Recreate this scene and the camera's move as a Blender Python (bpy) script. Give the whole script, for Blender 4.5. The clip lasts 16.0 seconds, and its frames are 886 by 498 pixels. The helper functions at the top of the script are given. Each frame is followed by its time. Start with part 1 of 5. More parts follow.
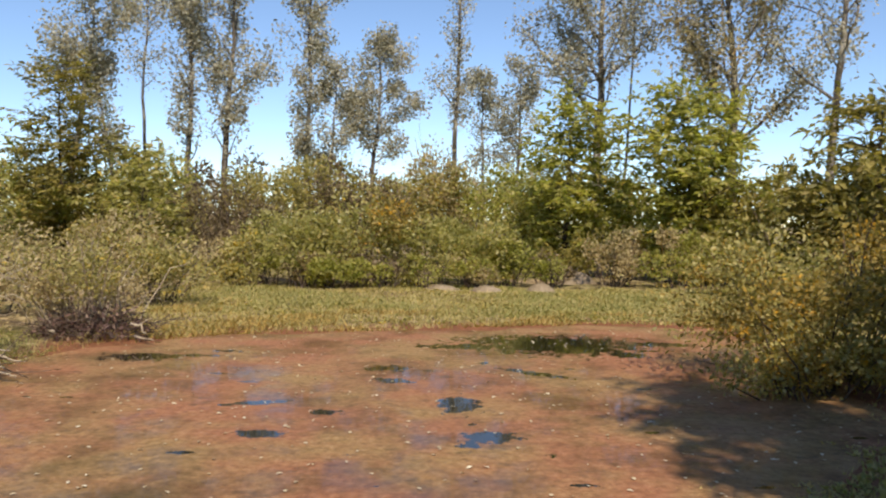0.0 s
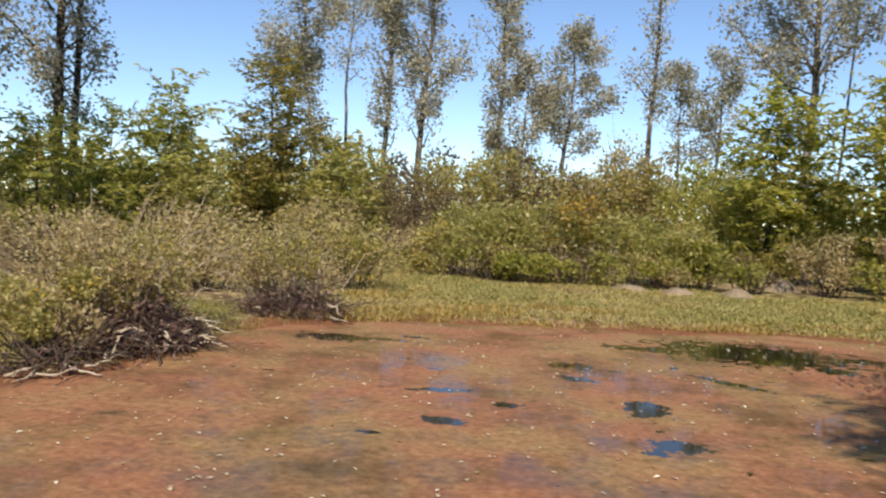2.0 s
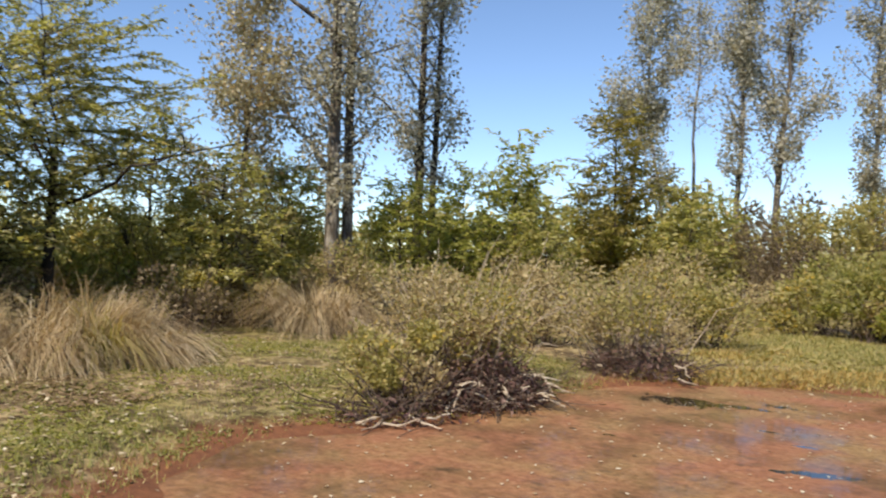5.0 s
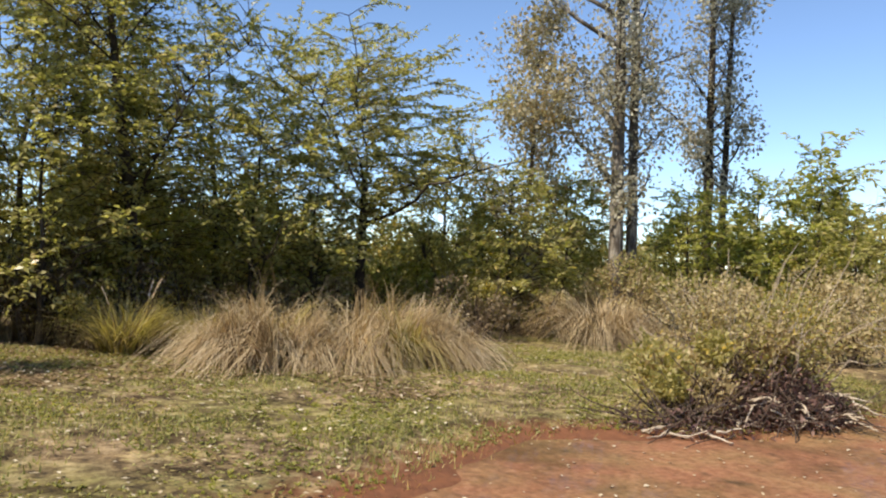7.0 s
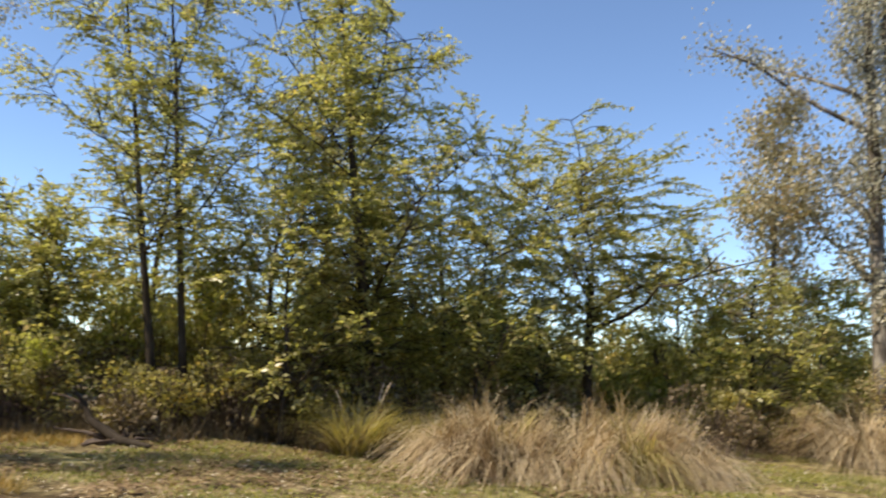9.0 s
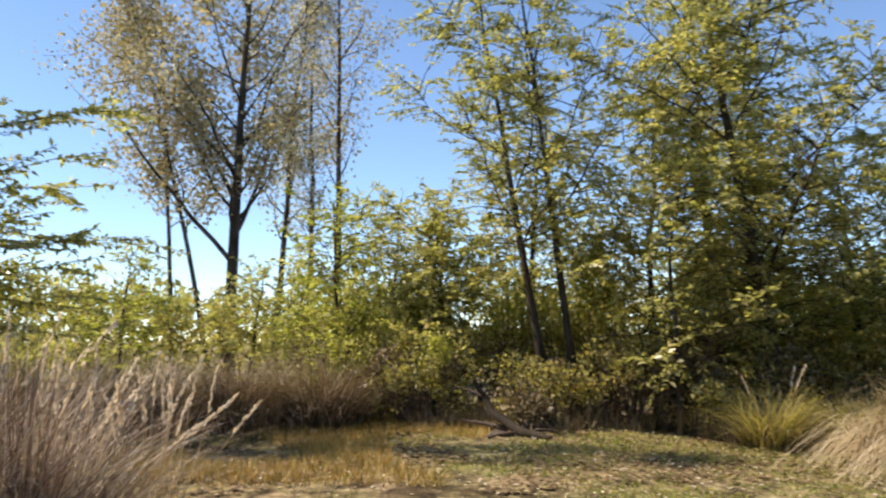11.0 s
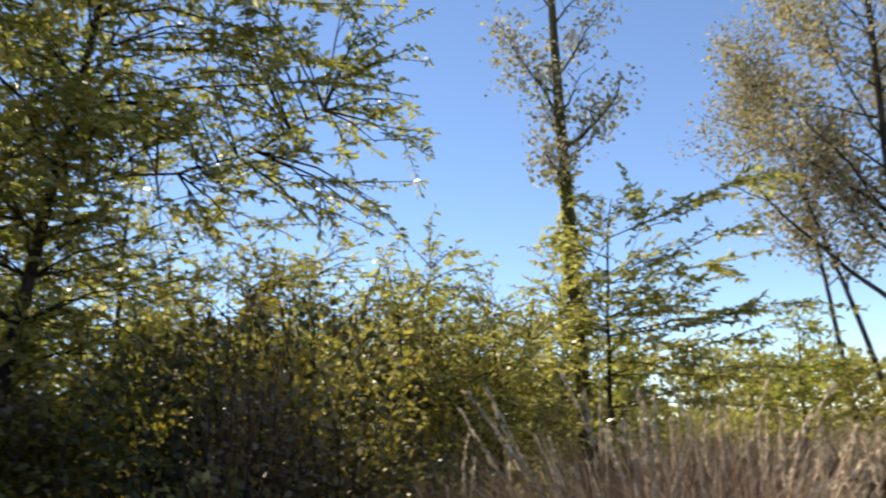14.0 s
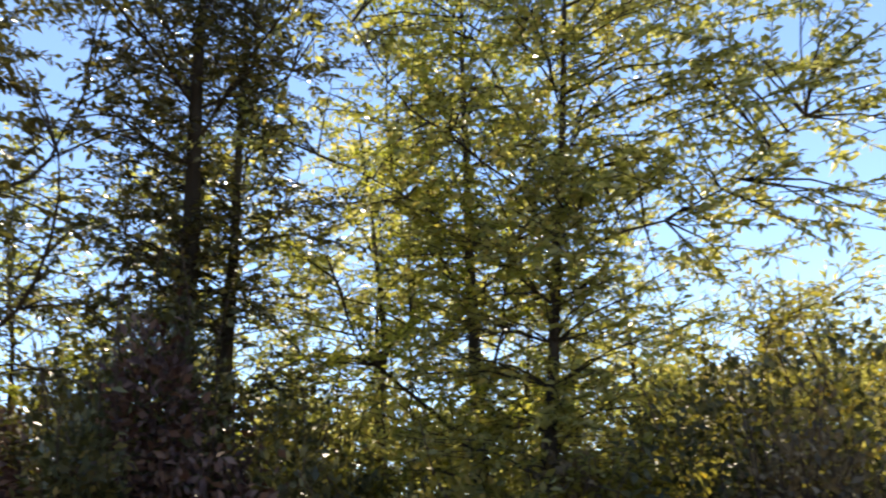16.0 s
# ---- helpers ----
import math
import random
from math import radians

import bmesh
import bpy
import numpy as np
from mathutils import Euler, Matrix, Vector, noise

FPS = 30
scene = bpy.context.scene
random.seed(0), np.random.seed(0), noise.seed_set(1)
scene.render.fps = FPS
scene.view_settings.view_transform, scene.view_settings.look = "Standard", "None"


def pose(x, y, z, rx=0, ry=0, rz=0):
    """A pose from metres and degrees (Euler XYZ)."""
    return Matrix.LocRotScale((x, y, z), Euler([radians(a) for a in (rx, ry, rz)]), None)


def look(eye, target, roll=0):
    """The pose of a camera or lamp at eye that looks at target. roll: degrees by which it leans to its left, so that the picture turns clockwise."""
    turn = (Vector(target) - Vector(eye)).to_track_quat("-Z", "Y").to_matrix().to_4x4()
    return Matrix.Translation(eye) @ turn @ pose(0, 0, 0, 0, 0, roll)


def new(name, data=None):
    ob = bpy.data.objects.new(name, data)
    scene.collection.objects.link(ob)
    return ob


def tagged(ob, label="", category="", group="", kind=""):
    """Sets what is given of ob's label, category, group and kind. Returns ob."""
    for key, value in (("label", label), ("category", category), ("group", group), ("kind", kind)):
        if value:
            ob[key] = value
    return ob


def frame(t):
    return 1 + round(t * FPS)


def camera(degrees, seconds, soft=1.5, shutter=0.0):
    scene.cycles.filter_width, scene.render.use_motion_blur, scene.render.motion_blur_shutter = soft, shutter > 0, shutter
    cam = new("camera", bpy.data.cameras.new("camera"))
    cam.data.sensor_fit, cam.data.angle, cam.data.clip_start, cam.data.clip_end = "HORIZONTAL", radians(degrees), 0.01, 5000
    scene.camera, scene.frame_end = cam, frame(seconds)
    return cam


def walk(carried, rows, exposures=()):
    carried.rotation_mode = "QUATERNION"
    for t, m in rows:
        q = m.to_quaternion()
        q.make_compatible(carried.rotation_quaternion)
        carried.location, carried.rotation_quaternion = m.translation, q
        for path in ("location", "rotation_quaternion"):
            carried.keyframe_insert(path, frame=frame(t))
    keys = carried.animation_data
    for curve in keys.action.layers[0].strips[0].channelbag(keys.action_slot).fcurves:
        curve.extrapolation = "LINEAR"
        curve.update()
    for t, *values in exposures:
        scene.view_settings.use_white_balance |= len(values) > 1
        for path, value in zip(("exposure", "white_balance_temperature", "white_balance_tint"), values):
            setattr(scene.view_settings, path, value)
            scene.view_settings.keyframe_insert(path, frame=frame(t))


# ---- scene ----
cam = camera(57.8, 16.0, soft=2.1, shutter=0.3)
PATH = [
    (0, (-0.266, -0.031, 1.608), (-0.264, 1.968, 1.538), 0.9),
    (0.5, (-0.284, -0.014, 1.604), (-0.368, 1.982, 1.51), 1.6),
    (1, (-0.298, 0.011, 1.598), (-0.493, 1.998, 1.494), 2.3),
    (1.5, (-0.31, 0.031, 1.589), (-0.631, 2.003, 1.485), 2.9),
    (2, (-0.317, 0.052, 1.588), (-0.769, 1.998, 1.491), 2.9),
    (2.5, (-0.319, 0.105, 1.583), (-0.906, 2.016, 1.506), 2.9),
    (3, (-0.322, 0.185, 1.564), (-1.041, 2.05, 1.513), 2.7),
    (3.2, (-0.329, 0.213, 1.558), (-1.1, 2.058, 1.517), 2.6),
    (5.3, (-0.528, 0.618, 1.533), (-1.831, 2.135, 1.565), 1.6),
    (5.5, (-0.542, 0.635, 1.53), (-1.902, 2.1, 1.582), 1.4),
    (6, (-0.535, 0.624, 1.515), (-2.037, 1.942, 1.591), 1.1),
    (6.5, (-0.441, 0.531, 1.48), (-2.077, 1.681, 1.54), 1.5),
    (7, (-0.358, 0.437, 1.46), (-2.047, 1.507, 1.486), 1.9),
    (7.5, (-0.374, 0.436, 1.451), (-2.069, 1.493, 1.55), 2.4),
    (8, (-0.427, 0.475, 1.441), (-2.156, 1.455, 1.66), 3.2),
    (8.5, (-0.499, 0.526, 1.438), (-2.306, 1.328, 1.738), 4.0),
    (9, (-0.57, 0.578, 1.433), (-2.476, 1.122, 1.704), 2.4),
    (9.2, (-0.615, 0.573, 1.433), (-2.55, 1.015, 1.682), 1.1),
    (11.3, (-1.271, 0.36, 1.437), (-3.204, -0.097, 1.673), -0.1),
    (11.5, (-1.319, 0.356, 1.437), (-3.227, -0.189, 1.686), 0.2),
    (12, (-1.391, 0.374, 1.438), (-3.214, -0.391, 1.743), 0.5),
    (12.5, (-1.4, 0.362, 1.431), (-3.108, -0.619, 1.776), 0.3),
    (13, (-1.345, 0.299, 1.426), (-2.902, -0.901, 1.799), -0.5),
    (13.5, (-1.274, 0.2, 1.424), (-2.644, -1.2, 1.826), -1.5),
    (14, (-1.205, 0.111, 1.431), (-2.362, -1.459, 1.876), -3.4),
    (14.5, (-1.226, 0.079, 1.425), (-2.121, -1.638, 1.928), -4.7),
    (15, (-1.262, 0.058, 1.408), (-1.863, -1.765, 1.971), -5.1),
    (15.5, (-1.237, 0.042, 1.399), (-1.553, -1.835, 2.011), -5.3),
    (16, (-1.165, -0.026, 1.399), (-1.227, -1.912, 2.062), -5.7),
]
walk(cam, [(t, look(eye, target, roll)) for t, eye, target, roll in PATH],
     [(0, 0.36, 7000, 10), (3, 0.34, 6750, 10), (5.5, 0.46, 6750, 10), (8, 0.64, 6850, 10), (9, 0.66, 6900, 10), (11.5, 0.80, 6900, 10), (12.5, 0.54, 6800, 10), (14, 0.52, 6800, 10), (15, 0.58, 6900, 10), (15.5, 0.92, 7050, 10), (16, 1.18, 7200, 10)])

# ---- sky, sun, exposure ----
SUN_YAW, SUN_UP = 186.0, 50.0
world = bpy.data.worlds.new("sky")
scene.world = world
world.use_nodes = True
wn = world.node_tree.nodes
sky = wn.new("ShaderNodeTexSky")
sky.sky_type, sky.sun_disc = "NISHITA", False
sky.sun_elevation, sky.sun_rotation = radians(SUN_UP), radians(-SUN_YAW)
sky.altitude, sky.air_density, sky.dust_density, sky.ozone_density = 0, 0.7, 0.0, 2.4
wn["Background"].inputs["Strength"].default_value = 0.145
tint = wn.new("ShaderNodeMix")
tint.data_type, tint.blend_type = "RGBA", "MULTIPLY"
tint.inputs["Factor"].default_value, tint.inputs["B"].default_value = 1.0, (0.95, 1.0, 1.05, 1)
world.node_tree.links.new(sky.outputs[0], tint.inputs["A"])
world.node_tree.links.new(tint.outputs["Result"], wn["Background"].inputs["Color"])
to_sun = Vector((-math.sin(radians(SUN_YAW)) * math.cos(radians(SUN_UP)), math.cos(radians(SUN_YAW)) * math.cos(radians(SUN_UP)), math.sin(radians(SUN_UP))))
sun = new("sun", bpy.data.lights.new("sun", "SUN"))
sun.data.energy, sun.data.angle, sun.data.color = 4.2, radians(0.5), (1.0, 0.90, 0.74)
sun.matrix_world = look(to_sun * 100, (0, 0, 0))


# ---- materials ----
def material(name):
    m = bpy.data.materials.new(name)
    m.use_nodes = True
    nt = m.node_tree
    for n in list(nt.nodes):
        nt.nodes.remove(n)
    return m, nt, nt.nodes, nt.links


def ramp(nodes, stops, mode="LINEAR"):
    r = nodes.new("ShaderNodeValToRGB")
    r.color_ramp.interpolation = mode
    e = r.color_ramp.elements
    while len(e) < len(stops):
        e.new(0.5)
    for el, (p, c) in zip(e, stops):
        el.position, el.color = p, (*c, 1)
    return r


def noise_tex(nodes, links, scale, detail=4, rough=0.6, coords=None):
    n = nodes.new("ShaderNodeTexNoise")
    n.inputs["Scale"].default_value, n.inputs["Detail"].default_value, n.inputs["Roughness"].default_value = scale, detail, rough
    if coords is not None:
        links.new(coords, n.inputs["Vector"])
    return n


def leaf_material(name, a, b, c, through_light=0.4, dry=None, rough=0.5, glow=(1.14, 1.2, 0.55)):
    """Leaf: three tones that change from leaf to leaf and in drifts over the crown, thin enough to let light through."""
    m, nt, nodes, links = material(name)
    geo = nodes.new("ShaderNodeNewGeometry")
    stops = [(0.0, a), (0.5, b), (0.88, c)]
    if dry:
        stops.append((1.0, dry))
    drift = noise_tex(nodes, links, 0.9, 2, 0.5, geo.outputs["Position"])
    mix = nodes.new("ShaderNodeMath")
    mix.operation = "MULTIPLY_ADD"
    mix.inputs[1].default_value, mix.inputs[2].default_value = 0.8, -0.4
    links.new(drift.outputs["Fac"], mix.inputs[0])
    add = nodes.new("ShaderNodeMath")
    add.use_clamp = True
    links.new(mix.outputs[0], add.inputs[0])
    links.new(geo.outputs["Random Per Island"], add.inputs[1])
    r = ramp(nodes, stops)
    links.new(add.outputs[0], r.inputs[0])
    dif = nodes.new("ShaderNodeBsdfPrincipled")
    dif.inputs["Roughness"].default_value = rough
    dif.inputs["Specular IOR Level"].default_value = 0.35
    tra = nodes.new("ShaderNodeBsdfTranslucent")
    hue = nodes.new("ShaderNodeMix")
    hue.data_type, hue.blend_type = "RGBA", "MULTIPLY"
    hue.inputs["Factor"].default_value = 1.0
    hue.inputs["B"].default_value = (*glow, 1)
    links.new(r.outputs[0], hue.inputs["A"])
    links.new(r.outputs[0], dif.inputs["Base Color"])
    links.new(hue.outputs["Result"], tra.inputs["Color"])
    ms = nodes.new("ShaderNodeMixShader")
    ms.inputs[0].default_value = through_light
    out = nodes.new("ShaderNodeOutputMaterial")
    links.new(dif.outputs[0], ms.inputs[1])
    links.new(tra.outputs[0], ms.inputs[2])
    links.new(ms.outputs[0], out.inputs[0])
    return m


def bark_material(name, a, b, c, scale=7.0):
    m, nt, nodes, links = material(name)
    tc = nodes.new("ShaderNodeTexCoord")
    mp = nodes.new("ShaderNodeMapping")
    mp.inputs["Scale"].default_value = (1, 1, 0.22)
    links.new(tc.outputs["Object"], mp.inputs[0])
    n1 = noise_tex(nodes, links, scale, 6, 0.65, mp.outputs[0])
    n2 = noise_tex(nodes, links, 1.3, 3, 0.5, tc.outputs["Object"])
    ad = nodes.new("ShaderNodeMath")
    ad.operation = "MULTIPLY_ADD"
    ad.inputs[1].default_value, ad.inputs[2].default_value = 0.6, -0.05
    links.new(n2.outputs["Fac"], ad.inputs[0])
    sm = nodes.new("ShaderNodeMath")
    sm.operation = "MULTIPLY_ADD"
    sm.inputs[1].default_value = 0.55
    links.new(n1.outputs["Fac"], sm.inputs[0])
    links.new(ad.outputs[0], sm.inputs[2])
    r = ramp(nodes, [(0.35, a), (0.52, b), (0.68, c)])
    links.new(sm.outputs[0], r.inputs[0])
    p = nodes.new("ShaderNodeBsdfPrincipled")
    p.inputs["Roughness"].default_value = 0.95
    p.inputs["Specular IOR Level"].default_value = 0.15
    bump = nodes.new("ShaderNodeBump")
    bump.inputs["Strength"].default_value, bump.inputs["Distance"].default_value = 0.8, 0.03
    links.new(n1.outputs["Fac"], bump.inputs["Height"])
    links.new(bump.outputs[0], p.inputs["Normal"])
    links.new(r.outputs[0], p.inputs["Base Color"])
    out = nodes.new("ShaderNodeOutputMaterial")
    links.new(p.outputs[0], out.inputs[0])
    return m


LEAF_POPLAR = leaf_material("poplar_leaf", (0.24, 0.225, 0.155), (0.45, 0.425, 0.33), (0.67, 0.64, 0.55), 0.48, (0.44, 0.36, 0.23), glow=(1.03, 1.03, 0.82))
LEAF_POPLAR_WARM = leaf_material("autumn_poplar_leaf", (0.26, 0.225, 0.12), (0.46, 0.40, 0.25), (0.66, 0.6, 0.45), 0.48, (0.48, 0.32, 0.14), glow=(1.06, 1.04, 0.7))
LEAF_ACACIA = leaf_material("locust_leaf", (0.25, 0.235, 0.07), (0.445, 0.405, 0.15), (0.64, 0.575, 0.30), 0.57, (0.62, 0.47, 0.19), 0.3, (1.1, 1.19, 0.66))
LEAF_GREEN = leaf_material("fresh_green_leaf", (0.225, 0.23, 0.05), (0.40, 0.38, 0.105), (0.56, 0.51, 0.19), 0.57, (0.55, 0.43, 0.13), glow=(1.12, 1.24, 0.65))
LEAF_SHRUB = leaf_material("shrub_leaf", (0.24, 0.215, 0.07), (0.41, 0.365, 0.14), (0.58, 0.50, 0.24), 0.45, (0.6, 0.42, 0.08))
LEAF_TAN = leaf_material("dry_shrub_leaf", (0.3, 0.24, 0.12), (0.5, 0.405, 0.21), (0.64, 0.54, 0.33), 0.42, (0.32, 0.32, 0.08), glow=(1.12, 1.0, 0.78))
LEAF_GREY = leaf_material("bare_grey_twig_leaf", (0.10, 0.075, 0.042), (0.19, 0.14, 0.085), (0.29, 0.22, 0.135), 0.2)
LEAF_ORANGE = leaf_material("autumn_shrub_leaf", (0.17, 0.135, 0.04), (0.33, 0.25, 0.08), (0.48, 0.34, 0.09), 0.4, (0.66, 0.36, 0.04))
# Dark green leaf; on undergrowth its tone also carries the thicket's shade.
LEAF_DARK = leaf_material("dark_and_shaded_leaf", (0.155, 0.145, 0.04), (0.275, 0.235, 0.07), (0.41, 0.34, 0.11), 0.45, (0.4, 0.31, 0.12))
# Near-black tone puts the shade of plants against the sun into the leaf colour.
LEAF_GLOSSY_SHADE = leaf_material("glossy_shade_dark_leaf", (0.05, 0.052, 0.024), (0.10, 0.098, 0.042), (0.18, 0.165, 0.075), 0.2, (0.34, 0.28, 0.12), 0.35)
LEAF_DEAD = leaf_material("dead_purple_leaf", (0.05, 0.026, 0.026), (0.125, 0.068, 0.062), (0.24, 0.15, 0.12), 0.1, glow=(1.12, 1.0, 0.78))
STRAW = leaf_material("straw", (0.27, 0.19, 0.10), (0.52, 0.41, 0.25), (0.76, 0.65, 0.46), 0.3, (0.5, 0.38, 0.2), glow=(1.12, 1.0, 0.78))
RUST_STRAW = leaf_material("rusty_straw", (0.11, 0.062, 0.045), (0.29, 0.195, 0.15), (0.74, 0.65, 0.56), 0.36, glow=(1.12, 1.0, 0.78))
BROWN_STRAW = leaf_material("brown_straw", (0.12, 0.09, 0.05), (0.22, 0.165, 0.095), (0.35, 0.27, 0.165), 0.28, (0.2, 0.2, 0.07), glow=(1.12, 1.0, 0.78))
PLUME = leaf_material("pale_seed_head", (0.66, 0.58, 0.48), (0.8, 0.73, 0.63), (0.86, 0.81, 0.74), 0.45, glow=(1.12, 1.0, 0.78))
GRASS_DRY = leaf_material("marsh_grass", (0.3, 0.27, 0.1), (0.48, 0.40, 0.16), (0.6, 0.49, 0.25), 0.4, (0.56, 0.38, 0.14))
GRASS_GREEN = leaf_material("short_grass", (0.19, 0.205, 0.06), (0.335, 0.33, 0.115), (0.49, 0.44, 0.2), 0.38, (0.52, 0.4, 0.2))
GRASS_RUSTY = leaf_material("rusty_grass", (0.22, 0.18, 0.05), (0.42, 0.30, 0.09), (0.52, 0.34, 0.10), 0.3, glow=(1.12, 1.0, 0.78))
FALLEN = leaf_material("fallen_leaf", (0.42, 0.33, 0.20), (0.62, 0.52, 0.36), (0.74, 0.66, 0.50), 0.1, glow=(1.12, 1.0, 0.78))
LITTER = leaf_material("brown_litter", (0.13, 0.085, 0.045), (0.24, 0.16, 0.085), (0.36, 0.26, 0.15), 0.1, glow=(1.12, 1.0, 0.78))
BARK_PALE = bark_material("pale_poplar_bark", (0.028, 0.024, 0.018), (0.12, 0.10, 0.08), (0.46, 0.42, 0.35), 11)
BARK_DARK = bark_material("dark_locust_bark", (0.025, 0.02, 0.015), (0.055, 0.043, 0.032), (0.11, 0.09, 0.07))
BARK_TWIG = bark_material("twig_bark", (0.05, 0.035, 0.03), (0.11, 0.08, 0.065), (0.2, 0.16, 0.13), 20)
BARK_IVY = bark_material("mossy_bark", (0.05, 0.045, 0.02), (0.11, 0.10, 0.04), (0.20, 0.17, 0.09))
DEADWOOD = bark_material("bleached_deadwood", (0.30, 0.23, 0.16), (0.48, 0.40, 0.31), (0.62, 0.54, 0.44), 14)


# ---- the lie of the land ----
POND = np.array([(-4.3, 1.6), (-4.9, 3.2), (-5.6, 4.6), (-5.4, 5.4), (-4.8, 6.5), (-4.8, 8.2), (-4.7, 9.7), (-3.2, 10.9), (0.0, 11.8), (2.2, 12.6),
                 (4.2, 12.4), (3.9, 9.0), (3.8, 7.3), (3.4, 6.2), (2.3, 5.0), (1.3, 4.3), (0.9, 3.5), (0.3, 2.9), (-1.0, 2.2), (-2.6, 1.4)])


def pond_distance(x, y):
    """Metres from the shore: negative on the pond."""
    p = np.stack([np.ravel(x), np.ravel(y)], 1).astype(float)
    best, inside = np.full(len(p), 1e9), np.zeros(len(p), bool)
    for a, b in zip(POND, np.roll(POND, -1, 0)):
        ab = b - a
        u = np.clip(((p - a) @ ab) / (ab @ ab), 0, 1)
        best = np.minimum(best, np.linalg.norm(p - a - u[:, None] * ab, axis=1))
        if a[1] != b[1]:
            inside ^= ((a[1] > p[:, 1]) != (b[1] > p[:, 1])) & (p[:, 0] < (b[0] - a[0]) * (p[:, 1] - a[1]) / (b[1] - a[1]) + a[0])
    return np.where(inside, -best, best).reshape(np.shape(x))


def ease(v):
    v = np.clip(v, 0, 1)
    return v * v * (3 - 2 * v)


def land(x, y):
    x, y = np.asarray(x, float), np.asarray(y, float)
    d = pond_distance(x, y)
    ripple = 0.5 * np.sin(2.1 * x + 1.3 * np.sin(1.7 * y)) + 0.5 * np.sin(2.7 * y + 1.1 * np.sin(1.9 * x + 0.6))
    ripple += 0.4 * np.sin(5.3 * x + 2.0 * np.sin(4.1 * y + 1))
    z = np.clip(0.10 * (d + 0.18 * ripple), -0.07, 0.06)
    z = z + 0.15 * ease((-x - 4.5) / 5) * ease((3.5 - y) / 4.5) * ease(d / 3)
    return z + 0.02 * ripple * ease(d / 4)


def land_at(x, y):
    return float(land(np.array([x]), np.array([y]))[0])


# ---- mesh building ----
def cross(a, b):
    a, b = np.broadcast_arrays(a, b)
    x, y, z, u, v, w = a[..., 0], a[..., 1], a[..., 2], b[..., 0], b[..., 1], b[..., 2]
    return np.stack([y * w - z * v, z * u - x * w, x * v - y * u], -1)


def normed(a):
    return a / (np.sqrt((a * a).sum(-1, keepdims=True)) + 1e-9)


